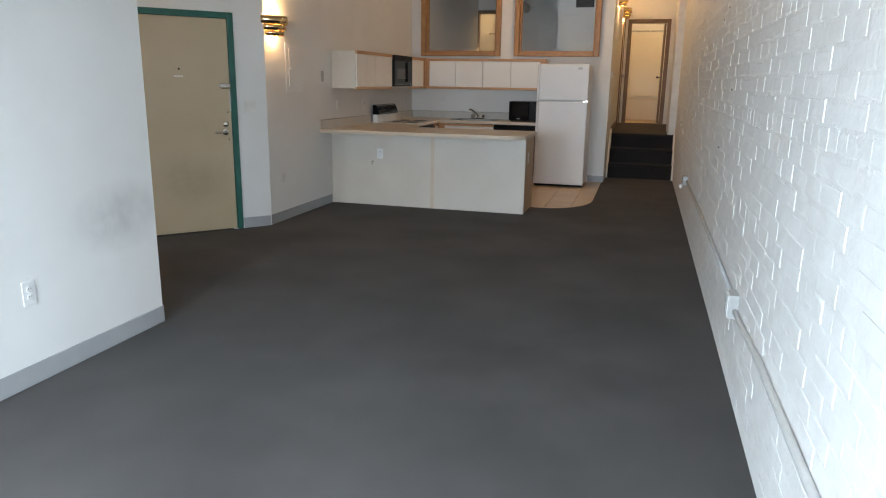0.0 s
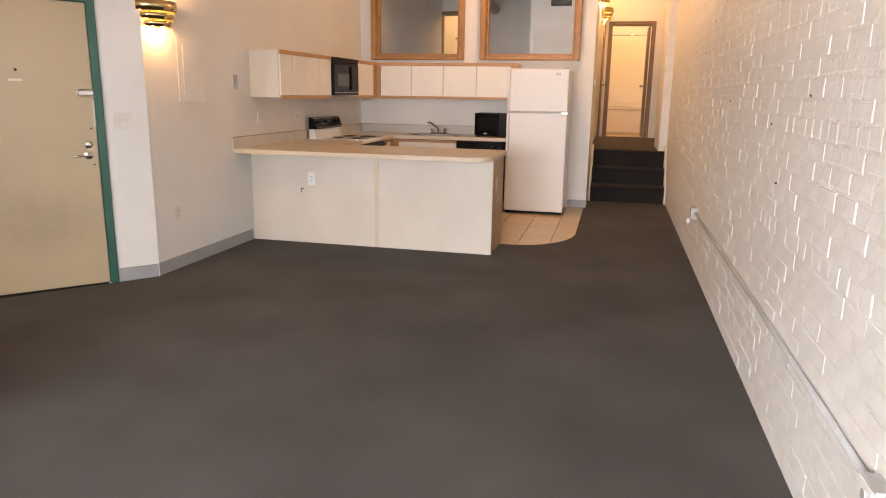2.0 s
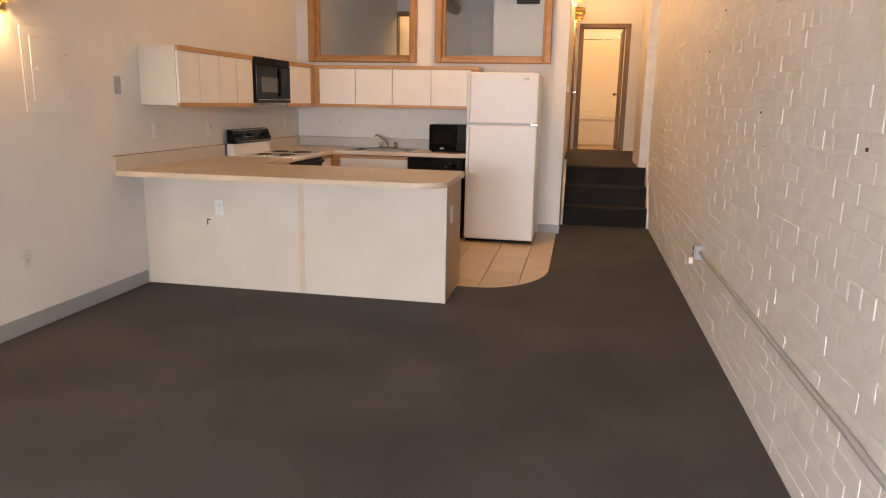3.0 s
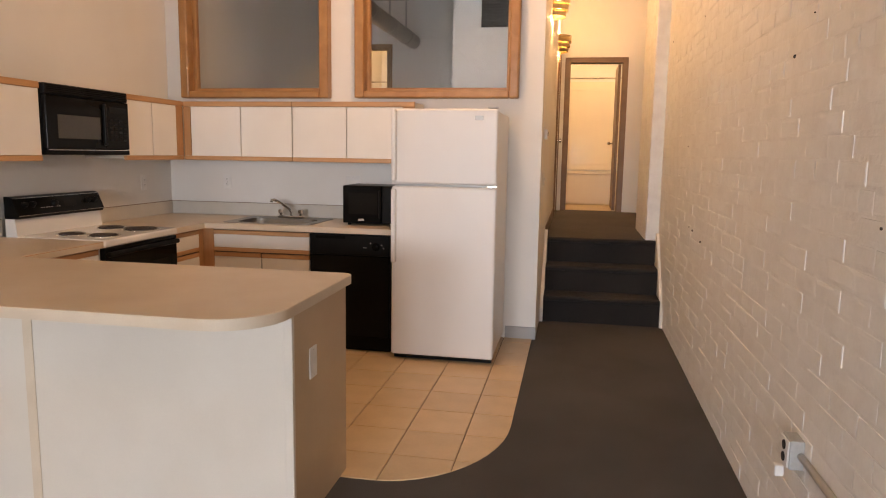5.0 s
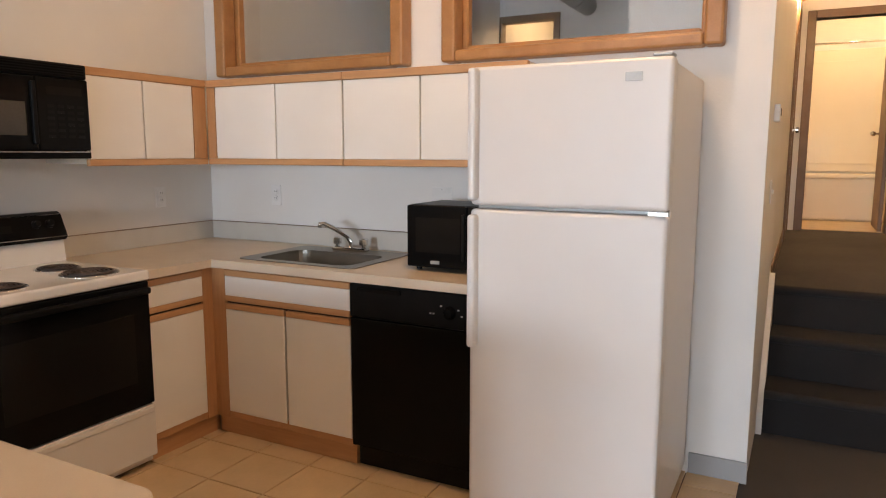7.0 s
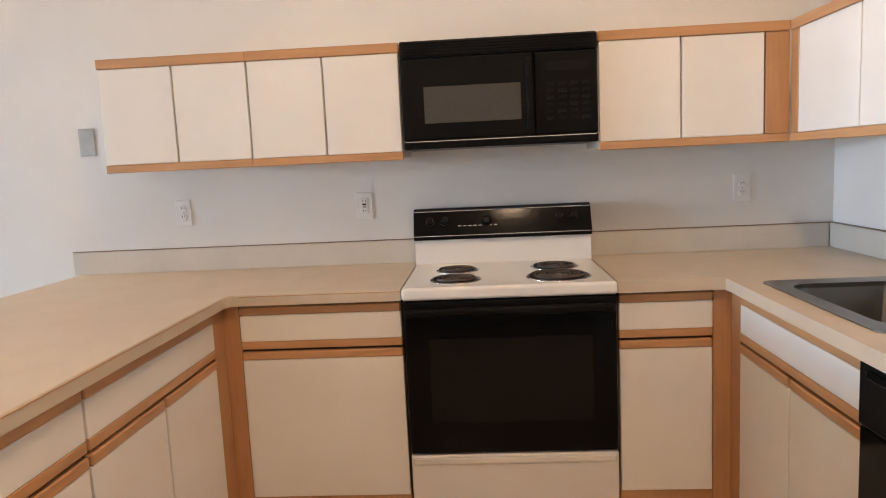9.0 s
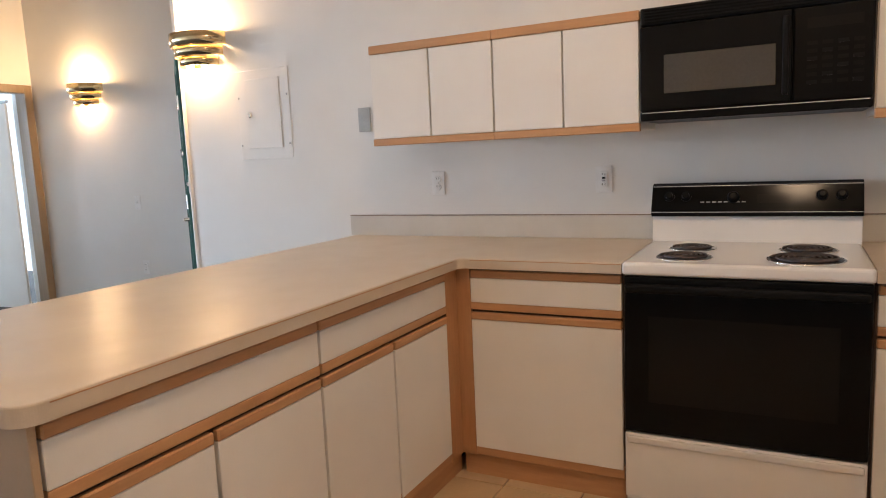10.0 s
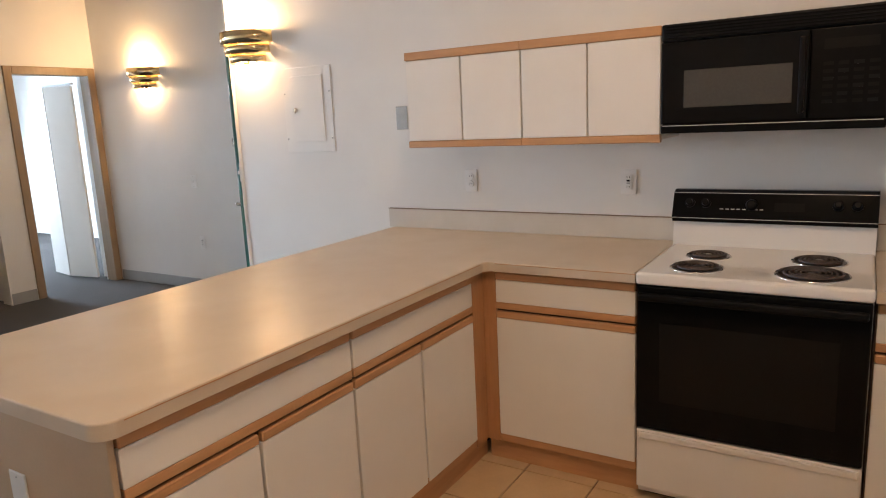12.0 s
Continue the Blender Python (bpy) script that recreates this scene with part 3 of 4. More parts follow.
sconce(pose(XL, 6.34, 1.98, 0, 0, FACE_E), "brass three-band sconce, lit, on the corner", 30)
sconce(pose(-4.72, 3.83, 1.99, 0, 0, FACE_E), "brass three-band sconce, lit, in the entry recess", 34)
sconce(pose(XH, 12.1, 2.80, 0, 0, FACE_E), "brass three-band sconce, lit, over the steps", 44)
sconce(pose(XH, 14.3, 2.80, 0, 0, FACE_E), "brass three-band sconce, lit, far down the hall", 46)

# entry door in its green steel frame
fr = tagged(new("door_1"), "green painted steel frame of the entry door", "door frame", kind="structure")
fr.matrix_basis = diag
for nm, a, b, z0, z1 in (("jamb", 0.28, 0.335, 0, 2.085), ("jamb", 1.285, 1.34, 0, 2.085), ("head", 0.335, 1.285, 2.03, 2.085)):
    part(nm, box(B(), a, b, -0.13, 0.018, z0, z1, 0.004), GREEN, fr)
ed = thing("entry_door", diag, "tan painted steel entry door, closed, with scuffs", "door")
part("leaf", box(B(), 0.339, 1.281, -0.045, 0.0, 0.008, 2.026, 0.003), TAN, ed)
h = part("handle", lathe(B(), (0, 0, 0), [(0.030, 0), (0.030, 0.008), (0.014, 0.012), (0.012, 0.045), (0.004, 0.047)], 20), CHROME, ed, "satin steel lever handle", m=Matrix.Translation((0.405, 0.0, 0.97)) @ Matrix.Rotation(radians(-90), 4, "X"))
part("lever", tube(B(), [(0, 0, 0.042), (0.03, 0, 0.046), (0.08, 0.002, 0.046), (0.115, 0.004, 0.04)], 0.009), CHROME, h, smooth=True)
part("deadbolt", lathe(B(), (0, 0, 0), [(0.027, 0), (0.027, 0.008), (0.018, 0.016), (0.006, 0.018)], 20), CHROME, ed, "round deadbolt", m=Matrix.Translation((0.40, 0.0, 1.045)) @ Matrix.Rotation(radians(-90), 4, "X"))
part("door_guard", box(B(), 0.338, 0.45, 0.018, 0.026, 1.395, 1.425, 0.003), CHROME, ed, "steel swing-bar guard")
part("guard_rod", tube(B(), [(0.335, 0.03, 1.435), (0.43, 0.03, 1.435), (0.44, 0.03, 1.41), (0.43, 0.03, 1.385), (0.335, 0.03, 1.385)], 0.004, 8), CHROME, ed, smooth=True)
part("strike_strip", box(B(), 0.337, 0.349, 0.0, 0.004, 1.17, 1.36, 0.001), CHROME, ed)
part("peephole", lathe(B(), (0, 0, 0), [(0.010, 0), (0.008, 0.003)], 14), HOLE, ed, "dark peephole", m=Matrix.Translation((0.80, 0.0, 1.56)) @ Matrix.Rotation(radians(-90), 4, "X"))
part("notice_strip", box(B(), 0.765, 0.85, 0.0, 0.003, 1.485, 1.500, 0.001), IVORY, ed, "pale leftover strip of tape")
for z in (1.16, 0.90):
    part("bolt", lathe(B(), (0, 0, 0), [(0.007, 0), (0.005, 0.003)], 10), SLOT, ed, m=Matrix.Translation((0.372, 0.0, z)) @ Matrix.Rotation(radians(-90), 4, "X"))
for z in (0.25, 1.05, 1.82):
    part("hinge", cyl(B(), (1.283, 0.008, z - 0.055), (1.283, 0.008, z + 0.055), 0.009, n=12), CHROME, ed)

# bifold doors
def bifold(m, label, leaves, h=2.0):
    t = thing("bifold_door", m, label, "door")
    for k, (x, y, ang, w) in enumerate(leaves):
        lf = part("leaf", box(B(), 0, w, -0.014, 0.014, 0.02, h, 0.004, 2), LAMI, t, m=pose(x, y, 0, 0, 0, ang))
        if k == 0:
            bmk = B()
            bmesh.ops.create_uvsphere(bmk, u_segments=12, v_segments=8, radius=0.016, matrix=Matrix.Translation((w * 0.82, -0.032, 0.95)))
            part("knob", bmk, CHROME, lf, smooth=True)
    part("track", box(B(), -0.02, 0.5, -0.015, 0.015, h + 0.004, h + 0.03), GREYM, t)
    return t


bifold(pose(-2.965, 3.075, 0, 0, 0, 180), "white bifold closet door folded open at the closet", [(0.02, 0.0, -97, 0.40), (0.055, 0.0, -93, 0.40)])
bifold(pose(-4.61, 2.78, 0, 0, 0, -90), "white bifold door with a knob inside the bright room", [(0.0, 0.0, 8, 0.40), (0.40, 0.06, -10, 0.40)])
sc = tagged(part("closet_wall", box(B(), -6.35, -4.72, 2.70, 2.80, 0, TOP), WALL), "white wall inside the side room", "wall", kind="structure")

# ---- bathroom at the end of the hall ----
tb = thing("bathtub", pose(0.0, 16.5, HALL + 0.006), "cream bathtub seen through the bathroom doorway", "bathtub")
bm = B()
box(bm, -0.58, 0.58, 0.0, 0.78, 0.0, 0.50, 0.03, 3)
part("tub_body", bm, TUB, tb)
part("rim", box(B(), -0.58, 0.58, -0.015, 0.08, 0.47, 0.53, 0.02, 3), TUB, tb)
sr = thing("tub_surround", pose(0.0, 17.29, HALL + 0.53), "cream moulded tub surround panel", "wall panel")
part("back_panel", box(B(), -0.58, 0.58, -0.012, 0.0, 0.01, 1.45, 0.004), TUB, sr)
part("raised_field", box(B(), -0.45, 0.45, -0.022, -0.012, 0.10, 1.32, 0.008, 2), TUB, sr)
cr = thing("shower_rod", pose(0.0, 16.55, HALL + 1.96), "chrome shower curtain rod", "curtain rod")
part("rod", cyl(B(), (-0.57, 0, 0), (0.59, 0, 0), 0.0125), CHROME, cr, smooth=True)
for x in (-0.565, 0.575):
    part("flange", cyl(B(), (x - 0.012, 0, 0), (x + 0.012, 0, 0), 0.03), CHROME, cr)
lamp("bathroom_light", "POINT", pose(0.0, 15.9, 3.2), 52, (1.0, 0.70, 0.36), 0.12)
cr2 = thing("shower_rod", pose(-3.0, 16.4, HALL + 1.90), "chrome shower rod in the second bathroom", "curtain rod")
part("rod", cyl(B(), (-0.62, 0, 0), (1.0, 0, 0), 0.0125), CHROME, cr2, smooth=True)
part("flange", cyl(B(), (-0.62, 0, 0), (-0.59, 0, 0), 0.03), CHROME, cr2)
lamp("bathroom_light", "POINT", pose(-2.9, 16.2, 3.2), 28, (1.0, 0.68, 0.34), 0.12)
for x in (0.0, -2.9):
    cl = thing("ceiling_light", pose(x, 15.95 if x > -1 else 16.25, TOP), "round lit bathroom ceiling lamp", "ceiling lamp")
    part("base", lathe(B(), (0, 0, -0.03), [(0.14, 0), (0.14, 0.03)], 24), WHITEP, cl)
    part("diffuser", lathe(B(), (0, 0, -0.11), [(0.03, 0), (0.09, 0.02), (0.12, 0.05), (0.125, 0.08)], 24), glow("lit_diffuser", (1.0, 0.75, 0.42), 8), cl, smooth=True)

# ---- conduit on the brick wall ----
cd = thing("wall_conduit", pose(0, 0, 0), "grey painted surface conduit along the brick wall, far pipe darkened for its shadow line", "conduit")
pts = [(XB - 0.014, -1.0, 0.44), (XB - 0.014, 1.5, 0.455), (XB - 0.014, 2.6, 0.45), (XB - 0.014, 3.2, 0.42), (XB - 0.014, 3.33, 0.42)]
part("pipe", tube(B(), pts, 0.015, 10), GALV, cd, smooth=True)
# far stretch: darker grey stands in for the shadow line under the pipe
pts = [(XB - 0.014, 3.43, 0.455), (XB - 0.014, 5.1, 0.475), (XB - 0.014, 6.8, 0.475), (XB - 0.014, 7.75, 0.475)]
part("pipe", tube(B(), pts, 0.0125, 10), GREYM, cd, smooth=True)
for y, lab in ((3.38, "grey metal outlet box with two receptacles on the conduit"), (7.80, "small grey outlet box at the conduit's end")):
    ob = thing("outlet_box", pose(XB, y, 0.44 if y < 5 else 0.473, 0, 0, 90), lab, "outlet box")
    s = 1.0 if y < 5 else 0.85
    part("box_body", box(B(), -0.055 * s, 0.055 * s, 0.0, 0.048, -0.06 * s, 0.06 * s, 0.006, 2), GREYM, ob)
    part("cover", box(B(), -0.05 * s, 0.05 * s, 0.048, 0.054, -0.055 * s, 0.055 * s, 0.003), WHITEP, ob)
    for z in (-0.021, 0.021):
        part("receptacle", lathe(B(), (0, 0, 0), [(0.0165, 0), (0.0155, 0.003)], 16), BLACKM if y > 5 else GREYM, ob, m=Matrix.Translation((0, 0.054, z)) @ Matrix.Rotation(radians(-90), 4, "X"))
    if y > 5:
        part("plug", box(B(), -0.028, 0.004, 0.054, 0.085, -0.085, -0.045, 0.006, 2), WHITEP, ob, "white plug-in")

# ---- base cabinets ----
# Body brown darkened so the gaps between cabinet fronts show as shade.
CARCASE = material("gap_shade_board", (0.075, 0.042, 0.024), 0.7, scale=8, grain=0.15, grain_scale=200)


def run_matrix(x, y, ang):
    """Local x runs along the fronts, local y goes out of the face."""
    return pose(x, y, 0, 0, 0, ang)


def base_cabinet(m, w, depth, doors, label, drawer=True, stile_l=0.0, stile_r=0.0, h=0.872, open_top=0.872):
    """Face at y = 0 looking to +y, body behind it, from x = 0 to w."""
    t = thing("base_cabinet", m, label, "cabinet", "kitchen base cabinets")
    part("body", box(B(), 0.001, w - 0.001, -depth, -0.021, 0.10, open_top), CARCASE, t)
    part("toe_kick", box(B(), -0.04 if stile_l else 0.001, w - 0.001, -depth, -0.030, 0.0, 0.10), OAKX, t, "oak toe kick")
    a, b = stile_l, w - stile_r
    if stile_l:
        part("stile", box(B(), 0.001, a + 0.004, -0.021, -0.001, 0.10, h, 0.001), OAK, t)
    if stile_r:
        part("stile", box(B(), b - 0.004, w - 0.001, -0.021, -0.001, 0.10, h, 0.001), OAK, t)
    part("rail", box(B(), a + 0.003, b - 0.003, -0.021, -0.006, 0.10, 0.150, 0.002), OAKX, t)
    part("rail", box(B(), a + 0.003, b - 0.003, -0.021, -0.0175, 0.680, 0.728, 0.001), CARCASE, t, "rail darkened as the shadow in the reveal")
    if drawer:
        f = part("drawer_front", box(B(), a + 0.006, b - 0.006, -0.018, 0.0, 0.735, 0.832, 0.002), LAMI, t)
        part("finger_pull", box(B(), a + 0.006, b - 0.006, -0.018, 0.003, 0.833, 0.864, 0.004), OAKX, f, "oak finger pull")
        part("edge_strip", box(B(), a + 0.006, b - 0.006, -0.018, 0.001, 0.706, 0.7345, 0.002), OAKX, f)
    n = doors
    for k in range(n):
        x0, x1 = a + (b - a) * k / n + 0.006, a + (b - a) * (k + 1) / n - 0.006
        f = part("door", box(B(), x0, x1, -0.018, 0.0, 0.135, 0.665, 0.002), LAMI, t)
        part("finger_pull", box(B(), x0, x1, -0.018, 0.003, 0.666, 0.696, 0.004), OAKX, f, "oak finger pull")
    return t


XF, YF, YP = -2.975, 10.10, 8.285      # face planes: range run, sink run, peninsula (inner side)
# peninsula, facing the sink
base_cabinet(pose(-2.082, YP, 0), 0.818, 0.58, 2, "oak and white laminate peninsula cabinet with two doors")
base_cabinet(pose(-2.976, YP, 0), 0.894, 0.58, 2, "oak and white laminate peninsula cabinet beside the corner", stile_l=0.095)
# range run, facing +x
base_cabinet(pose(XF, 8.943, 0, 0, 0, -90), 0.664, 0.60, 1, "oak and white laminate corner cabinet beside the range", stile_r=0.06)
base_cabinet(pose(XF, 10.102, 0, 0, 0, -90), 0.396, 0.60, 1, "narrow oak and white laminate cabinet beside the range", stile_l=0.06)
# sink run, facing -y
base_cabinet(pose(-2.132, YF, 0, 0, 0, 180), 0.854, 0.60, 2, "oak and white laminate sink cabinet with two doors", stile_r=0.09, open_top=0.70)

pe = thing("peninsula_panel", pose(0, 0, 0), "cream laminate back and end panels of the peninsula", "panel")
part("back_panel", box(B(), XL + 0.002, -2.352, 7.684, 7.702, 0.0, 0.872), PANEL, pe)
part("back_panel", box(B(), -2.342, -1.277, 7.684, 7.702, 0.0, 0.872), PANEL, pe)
part("batten", box(B(), -2.368, -2.325, 7.680, 7.684, 0.0, 0.872, 0.0015), COUNTER, pe)
part("end_panel", box(B(), -1.262, -1.245, 7.704, YP + 0.001, 0.0, 0.872, 0.002), material("tan_end_panel", (0.52, 0.38, 0.25), 0.45, colour2=(0.47, 0.335, 0.215), scale=3, grain=0.04, grain_scale=150), pe, "tan laminate end panel")
part("corner_strip", box(B(), -1.277, -1.243, 7.680, 7.703, 0.0, 0.872, 0.002), PANEL, pe)
nk = part("gouge", box(B(), -3.115, -3.107, 7.682, 7.6838, 0.49, 0.535), HOLE, pe, "small dark gouge")
part("gouge_top", box(B(), -3.107, -3.085, 7.682, 7.6838, 0.527, 0.535), HOLE, nk)

# counters
def rounded(pts, radii, n=8):
    """Outline with its corners rounded by the radii given."""
    out = []
    k = len(pts)
    for i, (p, r) in enumerate(zip(pts, radii)):
        p = Vector(p)
        if not r:
            out.append(tuple(p))
            continue
        a, b = (Vector(pts[i - 1]) - p).normalized(), (Vector(pts[(i + 1) % k]) - p).normalized()
        s, e = p + a * r, p + b * r
        c = p + a * r + b * r
        a0, a1 = math.atan2(s.y - c.y, s.x - c.x), math.atan2(e.y - c.y, e.x - c.x)
        d = (a1 - a0 + math.pi) % (2 * math.pi) - math.pi
        out += [(c.x + r * math.cos(a0 + d * j / n), c.y + r * math.sin(a0 + d * j / n)) for j in range(n + 1)]
    return out


XC, YC = -2.945, 10.07
pc = rounded([(XL + 0.002, 7.37), (-1.215, 7.37), (-1.215, 8.315), (XC, 8.315), (XC, 8.943), (XL + 0.002, 8.943)], [0, 0.22, 0.05, 0.03, 0, 0], 16)
ct = thing("countertop", pose(0, 0, 0), "beige laminate countertop over peninsula and corner", "countertop")
part("slab", prism(B(), pc, 0.874, CT, 0.004), COUNTER, ct)
for x0, x1, y0, y1 in ((XC + 0.05, -1.275, 8.314, 8.316), (XC - 0.001, XC + 0.001, 8.36, 8.942)):
    part("edge_seam", box(B(), x0, x1, y0, y1, 0.9065, 0.909), OAK, ct, "brown seam along the counter edge")
part("backsplash", box(B(), XL + 0.002, XL + 0.022, 7.345, 8.943, CT, 1.018, 0.002), SPLASH, ct, "grey beige backsplash")
part("backsplash_cap", box(B(), XL + 0.002, XL + 0.0225, 7.345, 8.943, 1.0185, 1.021), BROWN, ct, "dark cap line")

# sink counter, with a cut-out for the sink
SX0, SX1, SY0, SY1 = -2.80, -2.20, 10.19, 10.62
ct2 = thing("countertop", pose(0, 0, 0), "beige laminate countertop around the sink", "countertop")
bm = B()
box(bm, XL + 0.002, XC, 9.705, YC, 0.874, CT)
box(bm, XL + 0.002, SX0, YC, YS - 0.002, 0.874, CT)
box(bm, SX1, -1.47, YC, YS - 0.002, 0.874, CT)
box(bm, SX0, SX1, YC, SY0, 0.874, CT)
box(bm, SX0, SX1, SY1, YS - 0.002, 0.874, CT)
bmesh.ops.remove_doubles(bm, verts=bm.verts, dist=0.0003)
part("slab", bm, COUNTER, ct2)
part("backsplash", box(B(), XL + 0.002, XL + 0.022, 9.705, YS - 0.024, CT, 1.018, 0.002), SPLASH, ct2, "grey beige backsplash")
part("backsplash", box(B(), XL + 0.002, -1.47, YS - 0.022, YS - 0.002, CT, 1.018, 0.002), SPLASH, ct2, "grey beige backsplash")
part("backsplash_cap", box(B(), XL + 0.002, XL + 0.0225, 9.705, YS - 0.024, 1.0185, 1.021), BROWN, ct2)
part("backsplash_cap", box(B(), XL + 0.002, -1.47, YS - 0.0225, YS - 0.002, 1.0185, 1.021), BROWN, ct2)

# sink and tap
sk = thing("kitchen_sink", pose(0, 0, 0), "single-bowl stainless steel sink set in the counter", "sink")
bm = B()
o = rounded([(SX0 - 0.05, SY0 - 0.045), (SX1 + 0.05, SY0 - 0.045), (SX1 + 0.05, SY1 + 0.06), (SX0 - 0.05, SY1 + 0.06)], [0.04] * 4, 5)
i1 = rounded([(SX0 + 0.02, SY0 + 0.01), (SX1 - 0.02, SY0 + 0.01), (SX1 - 0.02, SY1 - 0.07), (SX0 + 0.02, SY1 - 0.07)], [0.07] * 4, 5)
i2 = rounded([(SX0 + 0.05, SY0 + 0.035), (SX1 - 0.05, SY0 + 0.035), (SX1 - 0.05, SY1 - 0.095), (SX0 + 0.05, SY1 - 0.095)], [0.07] * 4, 5)
rings = [[bm.verts.new((x, y, z)) for x, y in pts] for pts, z in ((o, CT + 0.001), (o, CT + 0.005), (i1, CT + 0.003), (i1, CT - 0.012), (i2, CT - 0.17))]
for a, b in zip(rings, rings[1:]):
    for k in range(len(a)):
        bm.faces.new((a[k], a[(k + 1) % len(a)], b[(k + 1) % len(b)], b[k]))
bm.faces.new(rings[-1])
bmesh.ops.recalc_face_normals(bm, faces=bm.faces)
part("bowl", bm, STEEL, sk)
part("drain", lathe(B(), (-2.5, 10.37, CT - 0.17), [(0.042, 0.001), (0.042, 0.004), (0.03, 0.002)], 20), CHROME, sk)
tp = thing("kitchen_tap", pose(-2.50, SY1 + 0.005, CT + 0.004), "chrome kitchen tap with two clear knobs", "tap")
part("deck_plate", box(B(), -0.11, 0.11, -0.022, 0.022, 0.0, 0.02, 0.008, 2), CHROME, tp)
part("spout", tube(B(), [(0, 0, 0.015), (0, 0, 0.05), (-0.01, -0.01, 0.075), (-0.05, -0.055, 0.115), (-0.095, -0.10, 0.15), (-0.11, -0.115, 0.148), (-0.113, -0.118, 0.13)], 0.012), CHROME, tp, smooth=True)
for x in (-0.085, 0.085):
    part("knob", lathe(B(), (x, 0, 0.02), [(0.012, 0), (0.012, 0.012), (0.024, 0.016), (0.024, 0.045), (0.016, 0.05)], 10), CHROME, tp)

# ---- upper cabinets ----
def upper_cabinet(m, w, depth, doors, label, z0=1.372, z1=1.825, stile_l=0.0, stile_r=0.0):
    t = thing("wall_cabinet", m, label, "cabinet", "kitchen wall cabinets")
    part("body", box(B(), 0.001, w - 0.001, -depth, -0.021, z0 + 0.012, z1 - 0.003), PANEL, t)
    part("crown_rail", box(B(), 0.0, w, -0.021, 0.006, z1 - 0.038, z1, 0.003), OAKX, t, "oak top rail")
    part("bottom_rail", box(B(), 0.0, w, -0.021, 0.004, z0, z0 + 0.032, 0.003), OAKX, t, "oak bottom rail")
    a, b = stile_l, w - stile_r
    if stile_l:
        part("stile", box(B(), 0.0, a - 0.002, -0.021, 0.0, z0 + 0.033, z1 - 0.039, 0.002), OAK, t)
    if stile_r:
        part("stile", box(B(), b + 0.002, w, -0.021, 0.0, z0 + 0.033, z1 - 0.039, 0.002), OAK, t)
    for k in range(doors):
        x0, x1 = a + (b - a) * k / doors + 0.004, a + (b - a) * (k + 1) / doors - 0.004
        part("door", box(B(), x0, x1, -0.018, 0.0, z0 + 0.033, z1 - 0.039, 0.002), LAMI, t)
    return t


XU, YU = -3.31, 10.435
upper_cabinet(pose(XU, 8.94, 0, 0, 0, -90), 0.61, 0.325, 2, "white laminate wall cabinet with oak rails beside the microwave")
upper_cabinet(pose(XU, 8.33, 0, 0, 0, -90), 0.61, 0.325, 2, "white laminate wall cabinet with oak rails over the counter end")
upper_cabinet(pose(XU, 10.43, 0, 0, 0, -90), 0.72, 0.325, 2, "white laminate corner wall cabinet with an oak stile", stile_l=0.09)
upper_cabinet(pose(-2.40, YU, 0, 0, 0, 180), 0.908, 0.325, 2, "white laminate wall cabinet above the sink", stile_r=0.06)
upper_cabinet(pose(-1.44, YU, 0, 0, 0, 180), 0.958, 0.325, 2, "white laminate wall cabinet above the small microwave", stile_l=0.09)

# ---- over-the-range microwave: local x along the front, face towards +y ----
mw = thing("range_microwave", pose(-3.275, 9.325, 1.408, 0, 0, -90), "black over-the-range microwave with a grey window", "microwave")
part("body", box(B(), -0.378, 0.378, -0.375, -0.035, 0.0, 0.415, 0.004), BLACKM, mw)
gr = part("vent_grille", box(B(), -0.378, 0.378, -0.035, -0.004, 0.350, 0.415, 0.008, 2), BLACKM, mw)
for k in range(5):
    part("louvre", box(B(), -0.36, 0.36, -0.004, 0.0, 0.357 + 0.011 * k, 0.362 + 0.011 * k, 0.001), BLACK, gr)
mdoor = part("door", box(B(), -0.135, 0.378, -0.035, 0.0, 0.035, 0.348, 0.006, 2), BLACK, mw)
part("window", box(B(), -0.085, 0.29, 0.0, 0.0015, 0.098, 0.238, 0.001), GREYMW, mdoor, "grey mesh window")
part("handle", box(B(), -0.125, -0.105, 0.0, 0.022, 0.06, 0.325, 0.006, 2), BLACKM, mdoor)
cp = part("control_panel", box(B(), -0.378, -0.138, -0.035, -0.001, 0.035, 0.348, 0.006, 2), BLACK, mw)
for r in range(6):
    for c in range(4):
        part("key", box(B(), -0.35 + c * 0.046, -0.318 + c * 0.046, -0.001, 0.0006, 0.09 + r * 0.026, 0.103 + r * 0.026), SMOKE if (r + c) % 3 else BLACKM, cp)
part("display", box(B(), -0.345, -0.18, -0.001, 0.0008, 0.275, 0.31), SMOKE, cp)
part("lower_lip", box(B(), -0.378, 0.378, -0.04, -0.002, 0.0, 0.033, 0.004), BLACK, mw)
part("lip_line", box(B(), -0.37, 0.37, -0.002, 0.0005, 0.028, 0.031), CHROME, mw)

# ---- range ----
rg = thing("electric_range", pose(XF + 0.03, 9.325, 0, 0, 0, -90), "white freestanding electric range with a black glass oven door", "range")
part("body", box(B(), -0.376, 0.376, -0.655, -0.035, 0.02, 0.872, 0.003), ENAMEL, rg)
part("cooktop", box(B(), -0.379, 0.379, -0.655, 0.008, 0.872, 0.918, 0.012, 3), ENAMEL, rg)
od = part("oven_door", box(B(), -0.374, 0.374, -0.035, 0.0, 0.305, 0.868, 0.006, 2), BLACK, rg, "black glass oven door")
part("door_handle", box(B(), -0.365, 0.365, 0.0, 0.032, 0.815, 0.845, 0.010, 3), BLACKM, od)
part("window", box(B(), -0.29, 0.29, 0.0, 0.0012, 0.42, 0.73, 0.0005), SMOKE, od)
